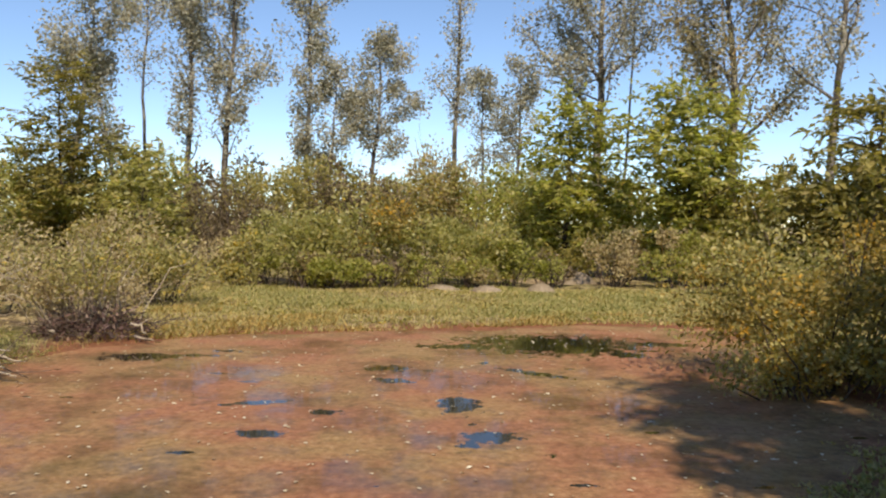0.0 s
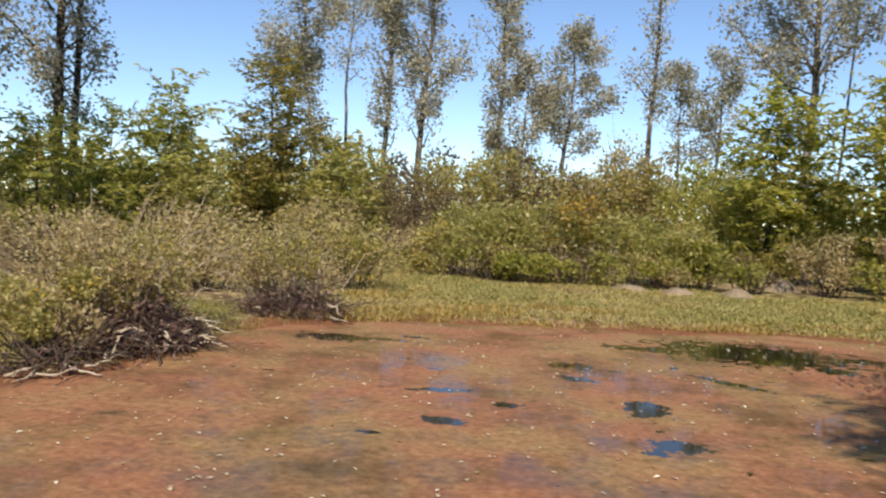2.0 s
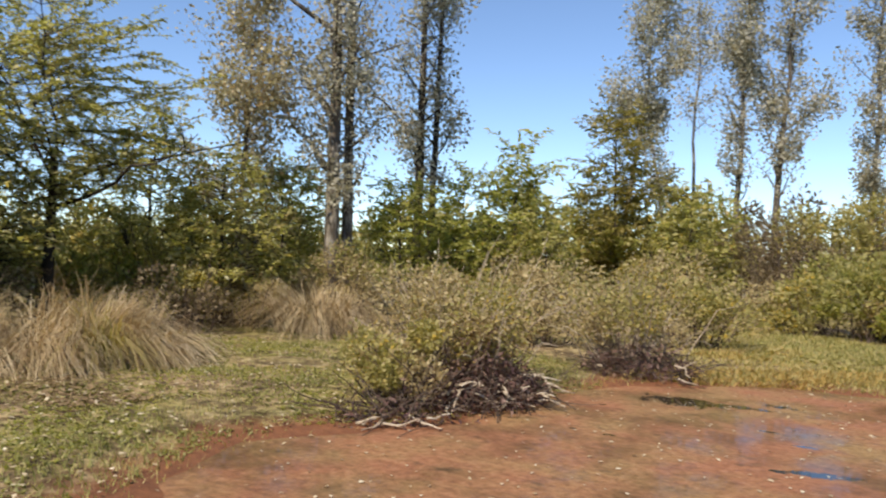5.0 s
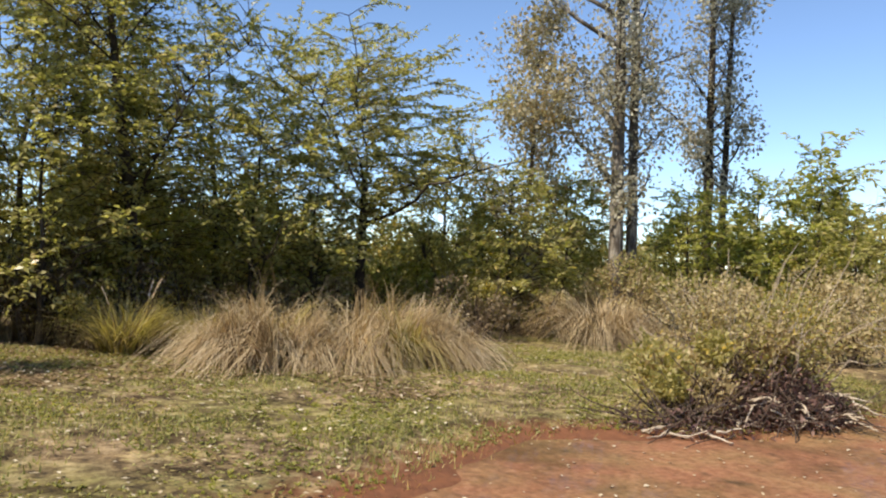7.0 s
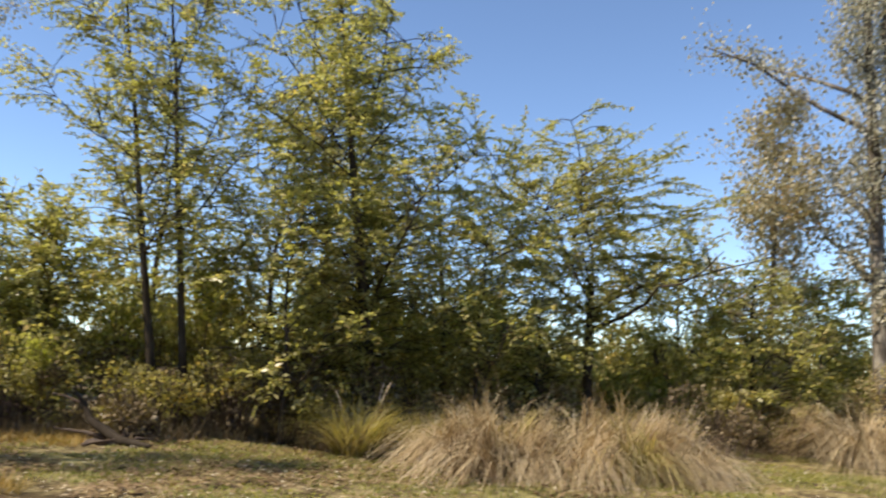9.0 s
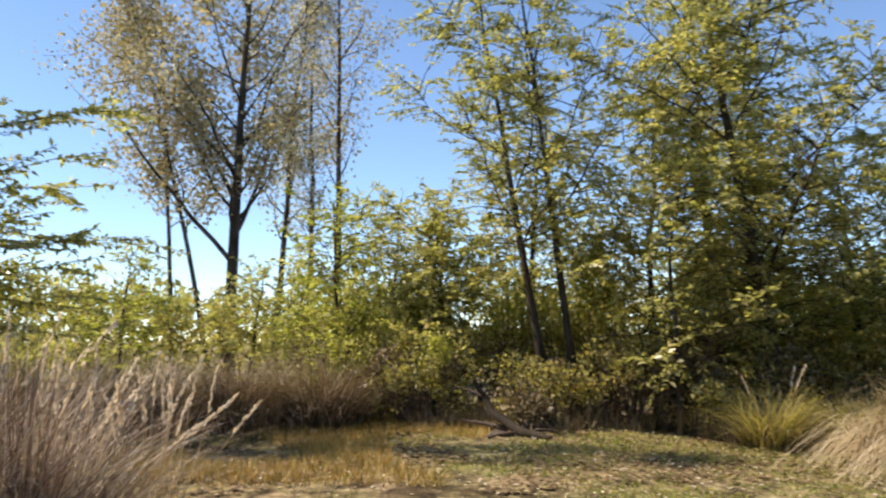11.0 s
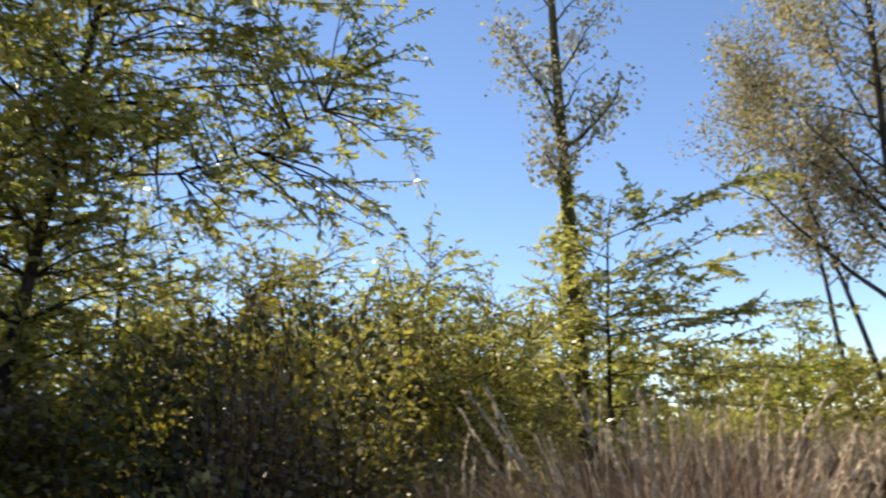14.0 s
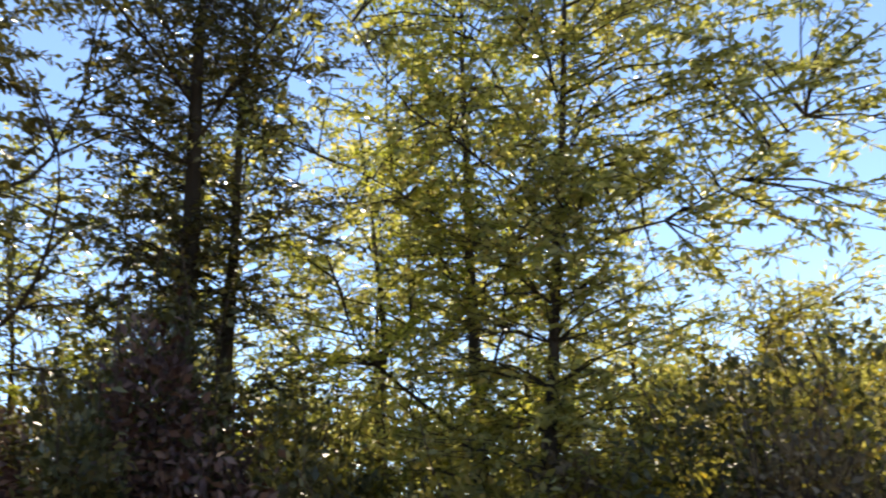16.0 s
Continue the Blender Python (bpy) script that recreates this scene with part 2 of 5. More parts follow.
class Quads:
    """Gathers quads in arrays."""

    def __init__(self):
        self.v, self.f, self.n = [], [], 0

    def add(self, verts, faces):
        self.v.append(np.asarray(verts, float).reshape(-1, 3))
        self.f.append(np.asarray(faces, int).reshape(-1, 4) + self.n)
        self.n += len(self.v[-1])

    def tube(self, path, radii, sides=6):
        path, radii = np.asarray(path, float), np.asarray(radii, float)
        tan = normed(np.concatenate([path[1:2] - path[:1], path[2:] - path[:-2], path[-1:] - path[-2:-1]]))
        ref = np.array([1.0, 0.13, 0.07]) if abs(tan[0][0]) < 0.8 else np.array([0.1, 1.0, 0.05])
        u = normed(cross(tan, ref))
        w = cross(tan, u)
        a = np.linspace(0, 2 * np.pi, sides, endpoint=False)
        ring = path[:, None] + radii[:, None, None] * (np.cos(a)[None, :, None] * u[:, None] + np.sin(a)[None, :, None] * w[:, None])
        n = len(path)
        i, j = np.meshgrid(np.arange(n - 1), np.arange(sides), indexing="ij")
        k = (j + 1) % sides
        self.add(ring, np.stack([i * sides + j, i * sides + k, (i + 1) * sides + k, (i + 1) * sides + j], -1))

    def leaves(self, at, along, size, width=0.45, rng=None, flat=0.0, fold=0.12):
        """Pointed leaves: at (n, 3) the middle, along (n, 3) the way of the midrib. flat: how far their faces lie level."""
        n = len(at)
        if not n:
            return
        along = along / (np.linalg.norm(along, axis=1, keepdims=True) + 1e-9)
        face = rng.normal(size=(n, 3))
        face[:, 2] = np.abs(face[:, 2]) + flat * 4
        side = cross(along, face)
        side /= np.linalg.norm(side, axis=1, keepdims=True) + 1e-9
        up = cross(side, along)
        size = np.broadcast_to(np.asarray(size, float), (n,))[:, None]
        half, wide = along * size / 2, side * size * width / 2
        v = np.stack([at - half, at + wide - half * 0.1 + up * size * fold, at + half, at - wide - half * 0.1 + up * size * fold], 1)
        self.add(v, np.arange(4 * n).reshape(n, 4))

    def blades(self, base, out, length, bend, width, rows=5, rng=None, far=1.0):
        """Grass blades: strips that rise from base and bow towards out."""
        n = len(base)
        t = np.linspace(0, 1, rows)[None, :, None]
        length = np.broadcast_to(length, (n,))[:, None, None]
        bend = np.broadcast_to(bend, (n,))[:, None, None]
        out3 = np.concatenate([out, np.zeros((n, 1))], 1)[:, None]
        mid = base[:, None] + length * (out3 * bend * far * (0.25 * t + 0.75 * t ** 2) + np.array([0, 0, 1.0]) * (t - 0.45 * bend * t ** 2.4))
        turn = rng.uniform(-0.9, 0.9, n)
        side = np.stack([-out[:, 1] * np.cos(turn) + out[:, 0] * np.sin(turn), out[:, 0] * np.cos(turn) + out[:, 1] * np.sin(turn), np.zeros(n)], 1)[:, None]
        w = np.broadcast_to(width, (n,))[:, None, None] * (1.02 - t) * 0.5
        v = np.stack([mid - side * w, mid + side * w], 2)
        i = np.arange(rows - 1)
        one = np.stack([2 * i, 2 * i + 1, 2 * i + 3, 2 * i + 2], -1)
        self.add(v, one[None] + (np.arange(n) * rows * 2)[:, None, None])

    def build(self, name, mat, parent=None, smooth=False, label=""):
        verts, faces = np.concatenate(self.v), np.concatenate(self.f)
        me = bpy.data.meshes.new(name)
        me.vertices.add(len(verts))
        me.vertices.foreach_set("co", verts.ravel())
        me.loops.add(faces.size)
        me.loops.foreach_set("vertex_index", faces.ravel())
        me.polygons.add(len(faces))
        me.polygons.foreach_set("loop_start", np.arange(len(faces)) * 4)
        if smooth:
            me.polygons.foreach_set("use_smooth", np.ones(len(faces), bool))
        me.update(calc_edges=True)
        me.materials.append(mat)
        ob = new(name, me)
        if parent is not None:
            ob.parent = parent
        return tagged(ob, label) if label else ob


def base_of(name, x, y, label, category, group="", sink=0.0):
    ob = new(name)
    ob.location = (x, y, land_at(x, y) - sink)
    ob.empty_display_size = 0.2
    return tagged(ob, label, category, group)


def unit(v):
    return normed(np.asarray(v, float))


def bough(rng, start, way, length, steps=7, lift=0.0, wobble=0.12):
    """A wandering line from start."""
    d = unit(way) + np.cumsum(rng.normal(0, wobble, (steps - 1, 3)) + np.array([0, 0, lift]), 0)
    d = normed(d) * (length / (steps - 1))
    return np.asarray(start, float) + np.concatenate([np.zeros((1, 3)), np.cumsum(d, 0)])


def along_path(path, f):
    k = f * (len(path) - 1)
    i = min(int(k), len(path) - 2)
    return path[i] + (path[i + 1] - path[i]) * (k - i), unit(path[i + 1] - path[i])


# ---- kinds of plant ----
def wind_lean(x, y):
    """The trees of the thicket on the sunny side all lean a little one way."""
    yaw = math.degrees(math.atan2(-x - 1.2, y)) % 360
    k = max(0.0, min(1.0, (yaw - 88) / 14)) if yaw < 220 else 0.0
    return -0.039 * k, 0.068 * k


def poplar(x, y, height, label, lean=(0.0, 0.0), r=0.16, crown_from=0.35, spread=0.15, boughs=22, rise=50, leaves=4500, leaf=0.15, seed=1,
           mat=None, bark=None, clump=0.30, forks=(), ivy=0, name="poplar_tree", sides=8, group="tall thin trees", straight=False):
    """A tall sparse tree. forks: (height fraction, yaw, length, rise) of heavy limbs."""
    rng = np.random.default_rng(seed)
    mat, bark = mat or LEAF_POPLAR, bark or BARK_PALE
    tree = base_of(name, x, y, label, "tree", group, 0.15)
    t = np.linspace(0, 1, 16)
    wob = np.cumsum(rng.normal(0, 0.012, (16, 2)), 0) * height * (0.12 if straight else 0.5)
    wx, wy = (0.0, 0.0) if straight else wind_lean(x, y)
    lean = (lean[0] + wx * height, lean[1] + wy * height)
    path = np.stack([lean[0] * t ** 1.3 + wob[:, 0] * t, lean[1] * t ** 1.3 + wob[:, 1] * t, t * height], 1)
    trunk = Quads()
    trunk.tube(path, r * (1 - 0.86 * t) * (1 + 0.35 * np.exp(-t * 30)) * (1 + rng.normal(0, 0.03, 16)), sides)
    trunk.build("trunk", bark, tree, True)
    spots, weights = [], []

    def limb(start, way, length, thick, lift, least=0.0):
        q = Quads()
        main = bough(rng, start, way, length, 8, lift, 0.13)
        q.tube(main, np.linspace(thick, thick * 0.2, 8), 5)
        heavy = max(least, rng.gamma(0.9, 1.0))
        for f in np.linspace(0.35, 1.0, 7):
            s, d = along_path(main, min(f, 0.999))
            if rng.random() < 0.85:
                tw = bough(rng, s, unit(d + rng.normal(0, 0.75, 3) + (0, 0, 0.15)), length * rng.uniform(0.18, 0.42), 5, 0.05, 0.2)
                q.tube(tw, np.linspace(thick * 0.35, 0.004, 5), 3)
                for p in tw[1:]:
                    spots.append(p)
                    weights.append(heavy * rng.gamma(0.8, 1.0))
            spots.append(s)
            weights.append(heavy)
        q.build("limb", bark, tree, True)

    for i in range(boughs):
        f = crown_from + (0.98 - crown_from) * ((i + 0.5) / boughs)
        s, d = along_path(path, f)
        k = (f - crown_from) / (1 - crown_from)
        size = height * spread * (0.35 + 0.85 * math.sin(math.pi * min(1, 0.2 + 0.75 * k))) * rng.uniform(0.6, 1.25)
        a, e = i * 2.4 + rng.uniform(-0.5, 0.5), radians(rise + rng.normal(0, 10))
        limb(s, (math.cos(a) * math.cos(e), math.sin(a) * math.cos(e), math.sin(e)), size, r * 0.32 * (1.15 - f), 0.05)
    for f, yaw, length, up in forks:
        s, d = along_path(path, f)
        a, e = radians(yaw + 90), radians(up)
        limb(s, (math.cos(a) * math.cos(e), math.sin(a) * math.cos(e), math.sin(e)), length, r * 0.4 * (1.1 - f * 0.5), 0.04, 1.5)
    spots, weights = np.array(spots), np.array(weights)
    weights = np.minimum(weights, 4.5 * np.median(weights))
    leaves = int(leaves * 1.8)
    pick = rng.choice(len(spots), leaves, p=weights / weights.sum())
    crown = Quads()
    at = spots[pick] + np.clip(rng.normal(0, clump, (leaves, 3)), -1.3 * clump, 1.3 * clump)
    crown.leaves(at, rng.normal(size=(leaves, 3)) + (0, 0, -0.4), leaf * 0.91 * rng.uniform(0.6, 1.3, leaves), 0.62, rng)
    crown.build("crown", mat, tree)
    if ivy:
        f = 0.08 + 0.36 * rng.uniform(0, 1, ivy) ** 1.25
        pts = np.stack([np.interp(f, t, path[:, k]) for k in range(3)], 1)
        a, q = rng.uniform(0, 2 * np.pi, ivy), r * (0.7 + np.abs(rng.normal(0, 0.8, ivy))) * (0.75 + 0.4 * np.sin(f * 60))
        v = Quads()
        v.leaves(pts + np.stack([np.cos(a) * q, np.sin(a) * q, 0 * q], 1), np.stack([np.cos(a), np.sin(a), rng.normal(-0.6, 0.5, ivy)], 1), rng.uniform(0.05, 0.1, ivy), 0.8, rng)
        v.build("creeper", LEAF_ACACIA, tree, label="yellow-green creeper")
    return tree


def locust(x, y, height, radius, label, fork=0.4, r=0.09, limbs=7, sprays=120, low=0.25, seed=1, mat=None, bark=None, leaf=0.13, step=0.07,
           lean=(0.0, 0.0), name="locust_tree", group="feathery locust trees", long_sprays=(), droop=0.09, gap=0.16, fill=1.5, vase=False, side=2, twig=1.0, straight=False, cone=0.0):
    """A feathery tree with level sprays of paired leaves. long_sprays: (height fraction, yaw, length, rise)."""
    rng = np.random.default_rng(seed)
    mat, bark = mat or LEAF_ACACIA, bark or BARK_DARK
    tree = base_of(name, x, y, label, "tree", group, 0.1)
    t = np.linspace(0, 1, 12)
    wob = np.cumsum(rng.normal(0, 0.022, (12, 2)), 0) * height * (0.12 if straight else 0.5)
    top = fork * 1.25 if vase else 0.93
    wx, wy = (0.0, 0.0) if straight else wind_lean(x, y)
    lean = (lean[0] + wx * height, lean[1] + wy * height)
    path = np.stack([lean[0] * t + wob[:, 0] * t, lean[1] * t + wob[:, 1] * t, t * height * top], 1)
    q = Quads()
    q.tube(path, r * (1 - (0.45 if vase else 0.88) * t) * (1 + 0.3 * np.exp(-t * 25)), 8)
    q.build("trunk", bark, tree, True)
    carriers = [] if vase else [(path, low, 1.0)]
    for i in range(limbs):
        k = i / max(1, limbs - 1)
        f = fork + (0.8 - fork) * k * rng.uniform(0.75, 1.1)
        s, d = along_path(path, 0.72 + 0.27 * k if vase else min(f, 0.95))
        a, e = i * 2.4 + rng.uniform(-0.4, 0.4), radians((30 + 34 * k if vase else 30 + 34 * k) + rng.uniform(-10, 10))
        b = bough(rng, s, (math.cos(a) * math.cos(e), math.sin(a) * math.cos(e), math.sin(e)), (height * (1 - fork) * rng.uniform(0.75, 1.0) if vase else min(radius * 0.95, height * (1 - f)) * rng.uniform(0.65, 1.0)), 8, 0.03, 0.19)
        w = Quads()
        w.tube(b, np.linspace(r * (0.5 if vase else 0.32) * (1.1 - f), r * 0.06, 8), 6)
        w.build("limb", bark, tree, True)
        carriers.append((b, 0.25, 1.0))
    twigs, crown = Quads(), Quads()
    at, way, size = [], [], []

    def spray(s, d, length, thick, side_twigs=True):
        p = bough(rng, s, d, length, 7, -droop * 0.5, 0.09)
        twigs.tube(p[::2] if side_twigs else p[::3], np.linspace(thick, 0.003, 4 if side_twigs else 3), 3)
        n = max(2, int(length / step))
        f = (0.12 + 0.88 * (np.arange(n) + 0.5) / n) * 5.999
        k = f.astype(int)
        c, tan = p[k] + (p[k + 1] - p[k]) * (f - k)[:, None], p[k + 1] - p[k]
        tan = normed(tan)
        across = cross(tan, np.array([0, 0, 1.0]))
        for sgn in (-1, 1):
            some = rng.random(n) > gap
            v = across * sgn + tan * rng.uniform(0.1, 0.8, (n, 1)) + rng.normal(0, 0.35, (n, 3)) + np.array([0, 0, -0.2])
            v = normed(v)
            L = leaf * rng.uniform(0.6, 1.2, n)
            at.append((c + v * L[:, None] * 0.5)[some])
            way.append(v[some])
            size.append(L[some])
        if side_twigs and length > 0.5:
            for f in rng.uniform(0.2, 0.85, 2 + int(length * 1.5)):
                c, tan = along_path(p, f)
                across = unit(cross(tan, np.array([0, 0, 1.0]))) * rng.choice([-1, 1])
                spray(c, unit(tan + across * rng.uniform(0.6, 1.1) + (0, 0, rng.uniform(-0.1, 0.2))), length * rng.uniform(0.25, 0.45), thick * 0.5, False)

    nodes_at = np.concatenate([np.concatenate([p, (p[1:] + p[:-1]) / 2]) for p, _, _ in carriers])
    m = int(sprays * fill) * 3
    h, az = rng.uniform(low, 1, m), rng.uniform(0, 2 * np.pi, m)
    full = np.sin(np.pi * np.clip(0.14 + 0.80 * (h - low) / (1 - low), 0, 1)) ** 0.7 * (1 - cone * (h - low) / (1 - low))
    some = np.nonzero(rng.random(m) < np.minimum(1, full / (1 - 0.5 * cone)) ** 2)[0][:int(sprays * fill)]
    h, az, full = h[some], az[some], full[some]
    rad = radius * full * np.sqrt(rng.random(len(h))) * (0.78 + 0.3 * np.sin(3 * az + 6 * h + seed) + 0.22 * np.sin(5 * az + 9 * h + 2 * seed))
    mid = path[np.clip((h / max(top, 0.01) * 11).astype(int), 0, 11)]
    goals = np.stack([mid[:, 0] + rad * np.cos(az), mid[:, 1] + rad * np.sin(az), h * height], 1)
    for goal in goals:
        gapv = goal - nodes_at
        cost = np.sqrt((gapv * gapv).sum(1)) + 1.2 * np.maximum(0, nodes_at[:, 2] - goal[2] + 0.1)
        s = nodes_at[cost.argmin()]
        v = goal - s
        L = math.sqrt(v @ v) + 0.05
        if L > 0.22 * radius + 0.4:
            continue
        flat_way = np.array([v[0], v[1], v[2] * 0.6 + 0.1 * L])
        twigs.tube(np.array([s, s + v * 0.5 + (0, 0, 0.07 * L), goal]), (0.006 + 0.006 * L, 0.005 + 0.003 * L, 0.003), 3)
        end = unit(flat_way + rng.normal(0, 0.35, 3) * L)
        spray(s + v * 0.6 + (0, 0, 0.06 * L), end, min(0.75, 0.35 + 0.4 * L) * twig, 0.005, False)
        for _ in range(side):
            f = rng.uniform(0.35, 1.0)
            w = end + np.append(rng.normal(0, 0.9, 2), rng.normal(0.1, 0.35))
            spray(s + v * f, unit(w), rng.uniform(0.25, 0.6) * twig, 0.004, False)
    for _ in range(4):
        spray(path[-2], unit(np.append(rng.normal(0, 0.6, 2), 1.0)), rng.uniform(0.5, 0.9) * twig * min(1.0, 0.2 * height), 0.004, False)
    for f, yaw, length, up in long_sprays:
        s, tan = along_path(path, min(f, 0.999))
        if f > 1:
            s = s + (0, 0, (f - 1) * height)
            s = nodes_at[((nodes_at - s) ** 2).sum(1).argmin()]
        a, e = radians(yaw + 90), radians(up)
        for aside in (0.0, 0.05):
            spray(s, (math.cos(a + aside) * math.cos(e), math.sin(a + aside) * math.cos(e), math.sin(e + aside) + 0.08), length * (1 - 2 * aside), 0.010)
    tagged(twigs.build("twig_work", bark, tree), kind="stuff")
    crown.leaves(np.concatenate(at), np.concatenate(way), np.concatenate(size), 0.41, rng, 0.12)
    crown.build("crown", mat, tree)
    return tree


def shrub(x, y, rx, ry, height, label, leaves=5000, leaf=0.07, seed=1, mat=None, lobes=9, stems=22, name="shrub", second=None, share=0.15, low=0.04,
          bark=None, width=0.5, group="", up=0.3, turn=0.0, skirt=0.8):
    """A bush of uneven lobes on bare stems. second: a second leaf, for a share of the lobes."""
    rng = np.random.default_rng(seed)
    leaves, leaf = int(leaves * 0.78), leaf * 1.12
    bush = base_of(name, x, y, label, "bush", group, 0.03)
    bush.rotation_euler = (0, 0, radians(turn))
    ang, rad = rng.uniform(0, 2 * np.pi, lobes), np.sqrt(rng.uniform(0, 1, lobes)) * 0.68
    cz = rng.uniform(0.3, 0.78, lobes) * (1 - 0.35 * rad ** 2)
    mid = np.stack([np.cos(ang) * rad * rx, np.sin(ang) * rad * ry, cz * height], 1)
    size = rng.uniform(0.20, 0.44, lobes)
    lobe = rng.integers(0, lobes, leaves)
    d = rng.normal(size=(leaves, 3))
    d /= np.linalg.norm(d, axis=1, keepdims=True)
    bumpy = 1 + 0.35 * np.sin(d[:, 0] * 5 + lobe) * np.sin(d[:, 1] * 5 + lobe * 2) * np.sin(d[:, 2] * 4 + lobe) + np.abs(rng.normal(0, 0.16, leaves))
    rr = size[lobe] * (rng.uniform(0.25, 1, leaves) ** 0.45) * bumpy
    at = mid[lobe] + d * rr[:, None] * np.array([rx * 0.95, ry * 0.95, height * 0.62])
    at[:, 2] = np.where(at[:, 2] < low, rng.uniform(low, max(low + 0.02, 0.35 * height), leaves), at[:, 2])
    keep = (at[:, 2] > 0.3 * height) | (rng.random(leaves) < skirt)
    at, d, lobe, leaves = at[keep], d[keep], lobe[keep], int(keep.sum())
    st = Quads()
    for k in range(stems):
        j = rng.integers(lobes)
        end = mid[j] * (1.15, 1.15, 1.25) + rng.normal(0, 0.25, 3) * (rx, ry, height * 0.5)
        end[2] = abs(end[2])
        start = np.array([end[0] * 0.35, end[1] * 0.35, 0.0]) + np.append(rng.normal(0, 0.08, 2) * rx, 0)
        u = np.linspace(0, 1, 6)[:, None]
        line = start + (end - start) * u + np.array([0, 0, 1]) * np.sin(u * np.pi) * 0.1 * height + rng.normal(0, 0.02, (6, 3)) * height
        st.tube(line, np.linspace(0.014, 0.003, 6), 3)
    st.build("branchwork", bark or BARK_TWIG, bush)
    wayv = d + rng.normal(0, 0.8, (leaves, 3)) + (0, 0, up)
    sizes = leaf * rng.uniform(0.55, 1.35, leaves)
    mark = (rng.random(lobes) < share)[lobe] if second else np.zeros(leaves, bool)
    for some, m in ((~mark, mat or LEAF_SHRUB), (mark, second)):
        if some.any():
            g = Quads()
            g.leaves(at[some], wayv[some], sizes[some], width, rng)
            g.build("foliage", m, bush)
    return bush


def tussock(x, y, r, height, label, blades=900, seed=1, mat=None, bend=(0.35, 1.45), width=0.017, plumes=0, name="grass_tussock", lean=(0.0, 0.0), group="tussocks", second=None, far=1.0, swirl=0.75, swaths=0):
    rng = np.random.default_rng(seed)
    tuft = base_of(name, x, y, label, "grass", group, 0.02)

    def clump(n, long, thick, m, part, bends):
        if swaths:
            ca, cq = rng.uniform(0, 2 * np.pi, swaths), np.sqrt(rng.uniform(0, 1, swaths))
            way, tall, flop = ca + rng.normal(0, swirl, swaths), rng.uniform(0.65, 1.15, swaths), rng.uniform(0.7, 1.35, swaths)
            k = rng.integers(0, swaths, n)
            a, q = ca[k], cq[k]
            base = np.stack([np.cos(a) * q * r * 0.6, np.sin(a) * q * r * 0.6, np.zeros(n)], 1) + rng.normal(0, 1, (n, 3)) * (0.09 * r, 0.09 * r, 0)
            turn = way[k] + rng.normal(0, 0.4, n)
            length, sway = long * tall[k] * rng.uniform(0.6, 1.12, n), flop[k]
        else:
            a, q = rng.uniform(0, 2 * np.pi, n), np.sqrt(rng.uniform(0, 1, n))
            base = np.stack([np.cos(a) * q * r * 0.55, np.sin(a) * q * r * 0.55, np.zeros(n)], 1)
            turn = a + rng.normal(0, swirl, n)
            length, sway = long * rng.uniform(0.55, 1.15, n), 1.0
        out = np.stack([np.cos(turn), np.sin(turn)], 1) + np.array(lean)
        out /= np.linalg.norm(out, axis=1, keepdims=True)
        b = rng.uniform(*bends, n) * (0.45 + 0.8 * q) * sway
        g = Quads()
        g.blades(base, out, length, b, thick * rng.uniform(0.6, 1.3, n), 6, rng, far)
        g.build(part, m, tuft)

    clump(blades, height * 1.12, width, mat or STRAW, "tuft", bend)
    if second:
        clump(blades // 2, height * 0.95, width, second, "tuft", bend)
    for k in range(plumes):
        a, q = rng.uniform(0, 2 * np.pi), math.sqrt(rng.uniform(0, 1))
        start = np.array([math.cos(a) * q * r * 0.45, math.sin(a) * q * r * 0.45, 0])
        way = np.array([math.cos(a) * q * 0.45 + lean[0] * 0.3 + rng.normal(0, 0.1), math.sin(a) * q * 0.45 + lean[1] * 0.3 + rng.normal(0, 0.1), 1])
        line = bough(rng, start, way, height * rng.uniform(0.95, 1.25), 8, -0.05, 0.05)
        g = Quads()
        g.tube(line, np.linspace(0.004, 0.002, 8), 3)
        stalk = g.build("stalk", STRAW, tuft)
        n = 46
        pts = np.array([along_path(line, f)[0] for f in rng.uniform(0.74, 0.999, n)])
        h = Quads()
        h.leaves(pts + rng.normal(0, 0.005, (n, 3)), np.tile(unit(line[-1] - line[-3]), (n, 1)) + rng.normal(0, 0.16, (n, 3)), 0.046, 0.26, rng)
        h.build("seed_head", PLUME, stalk, label="pale feathery seed head")
    return tuft


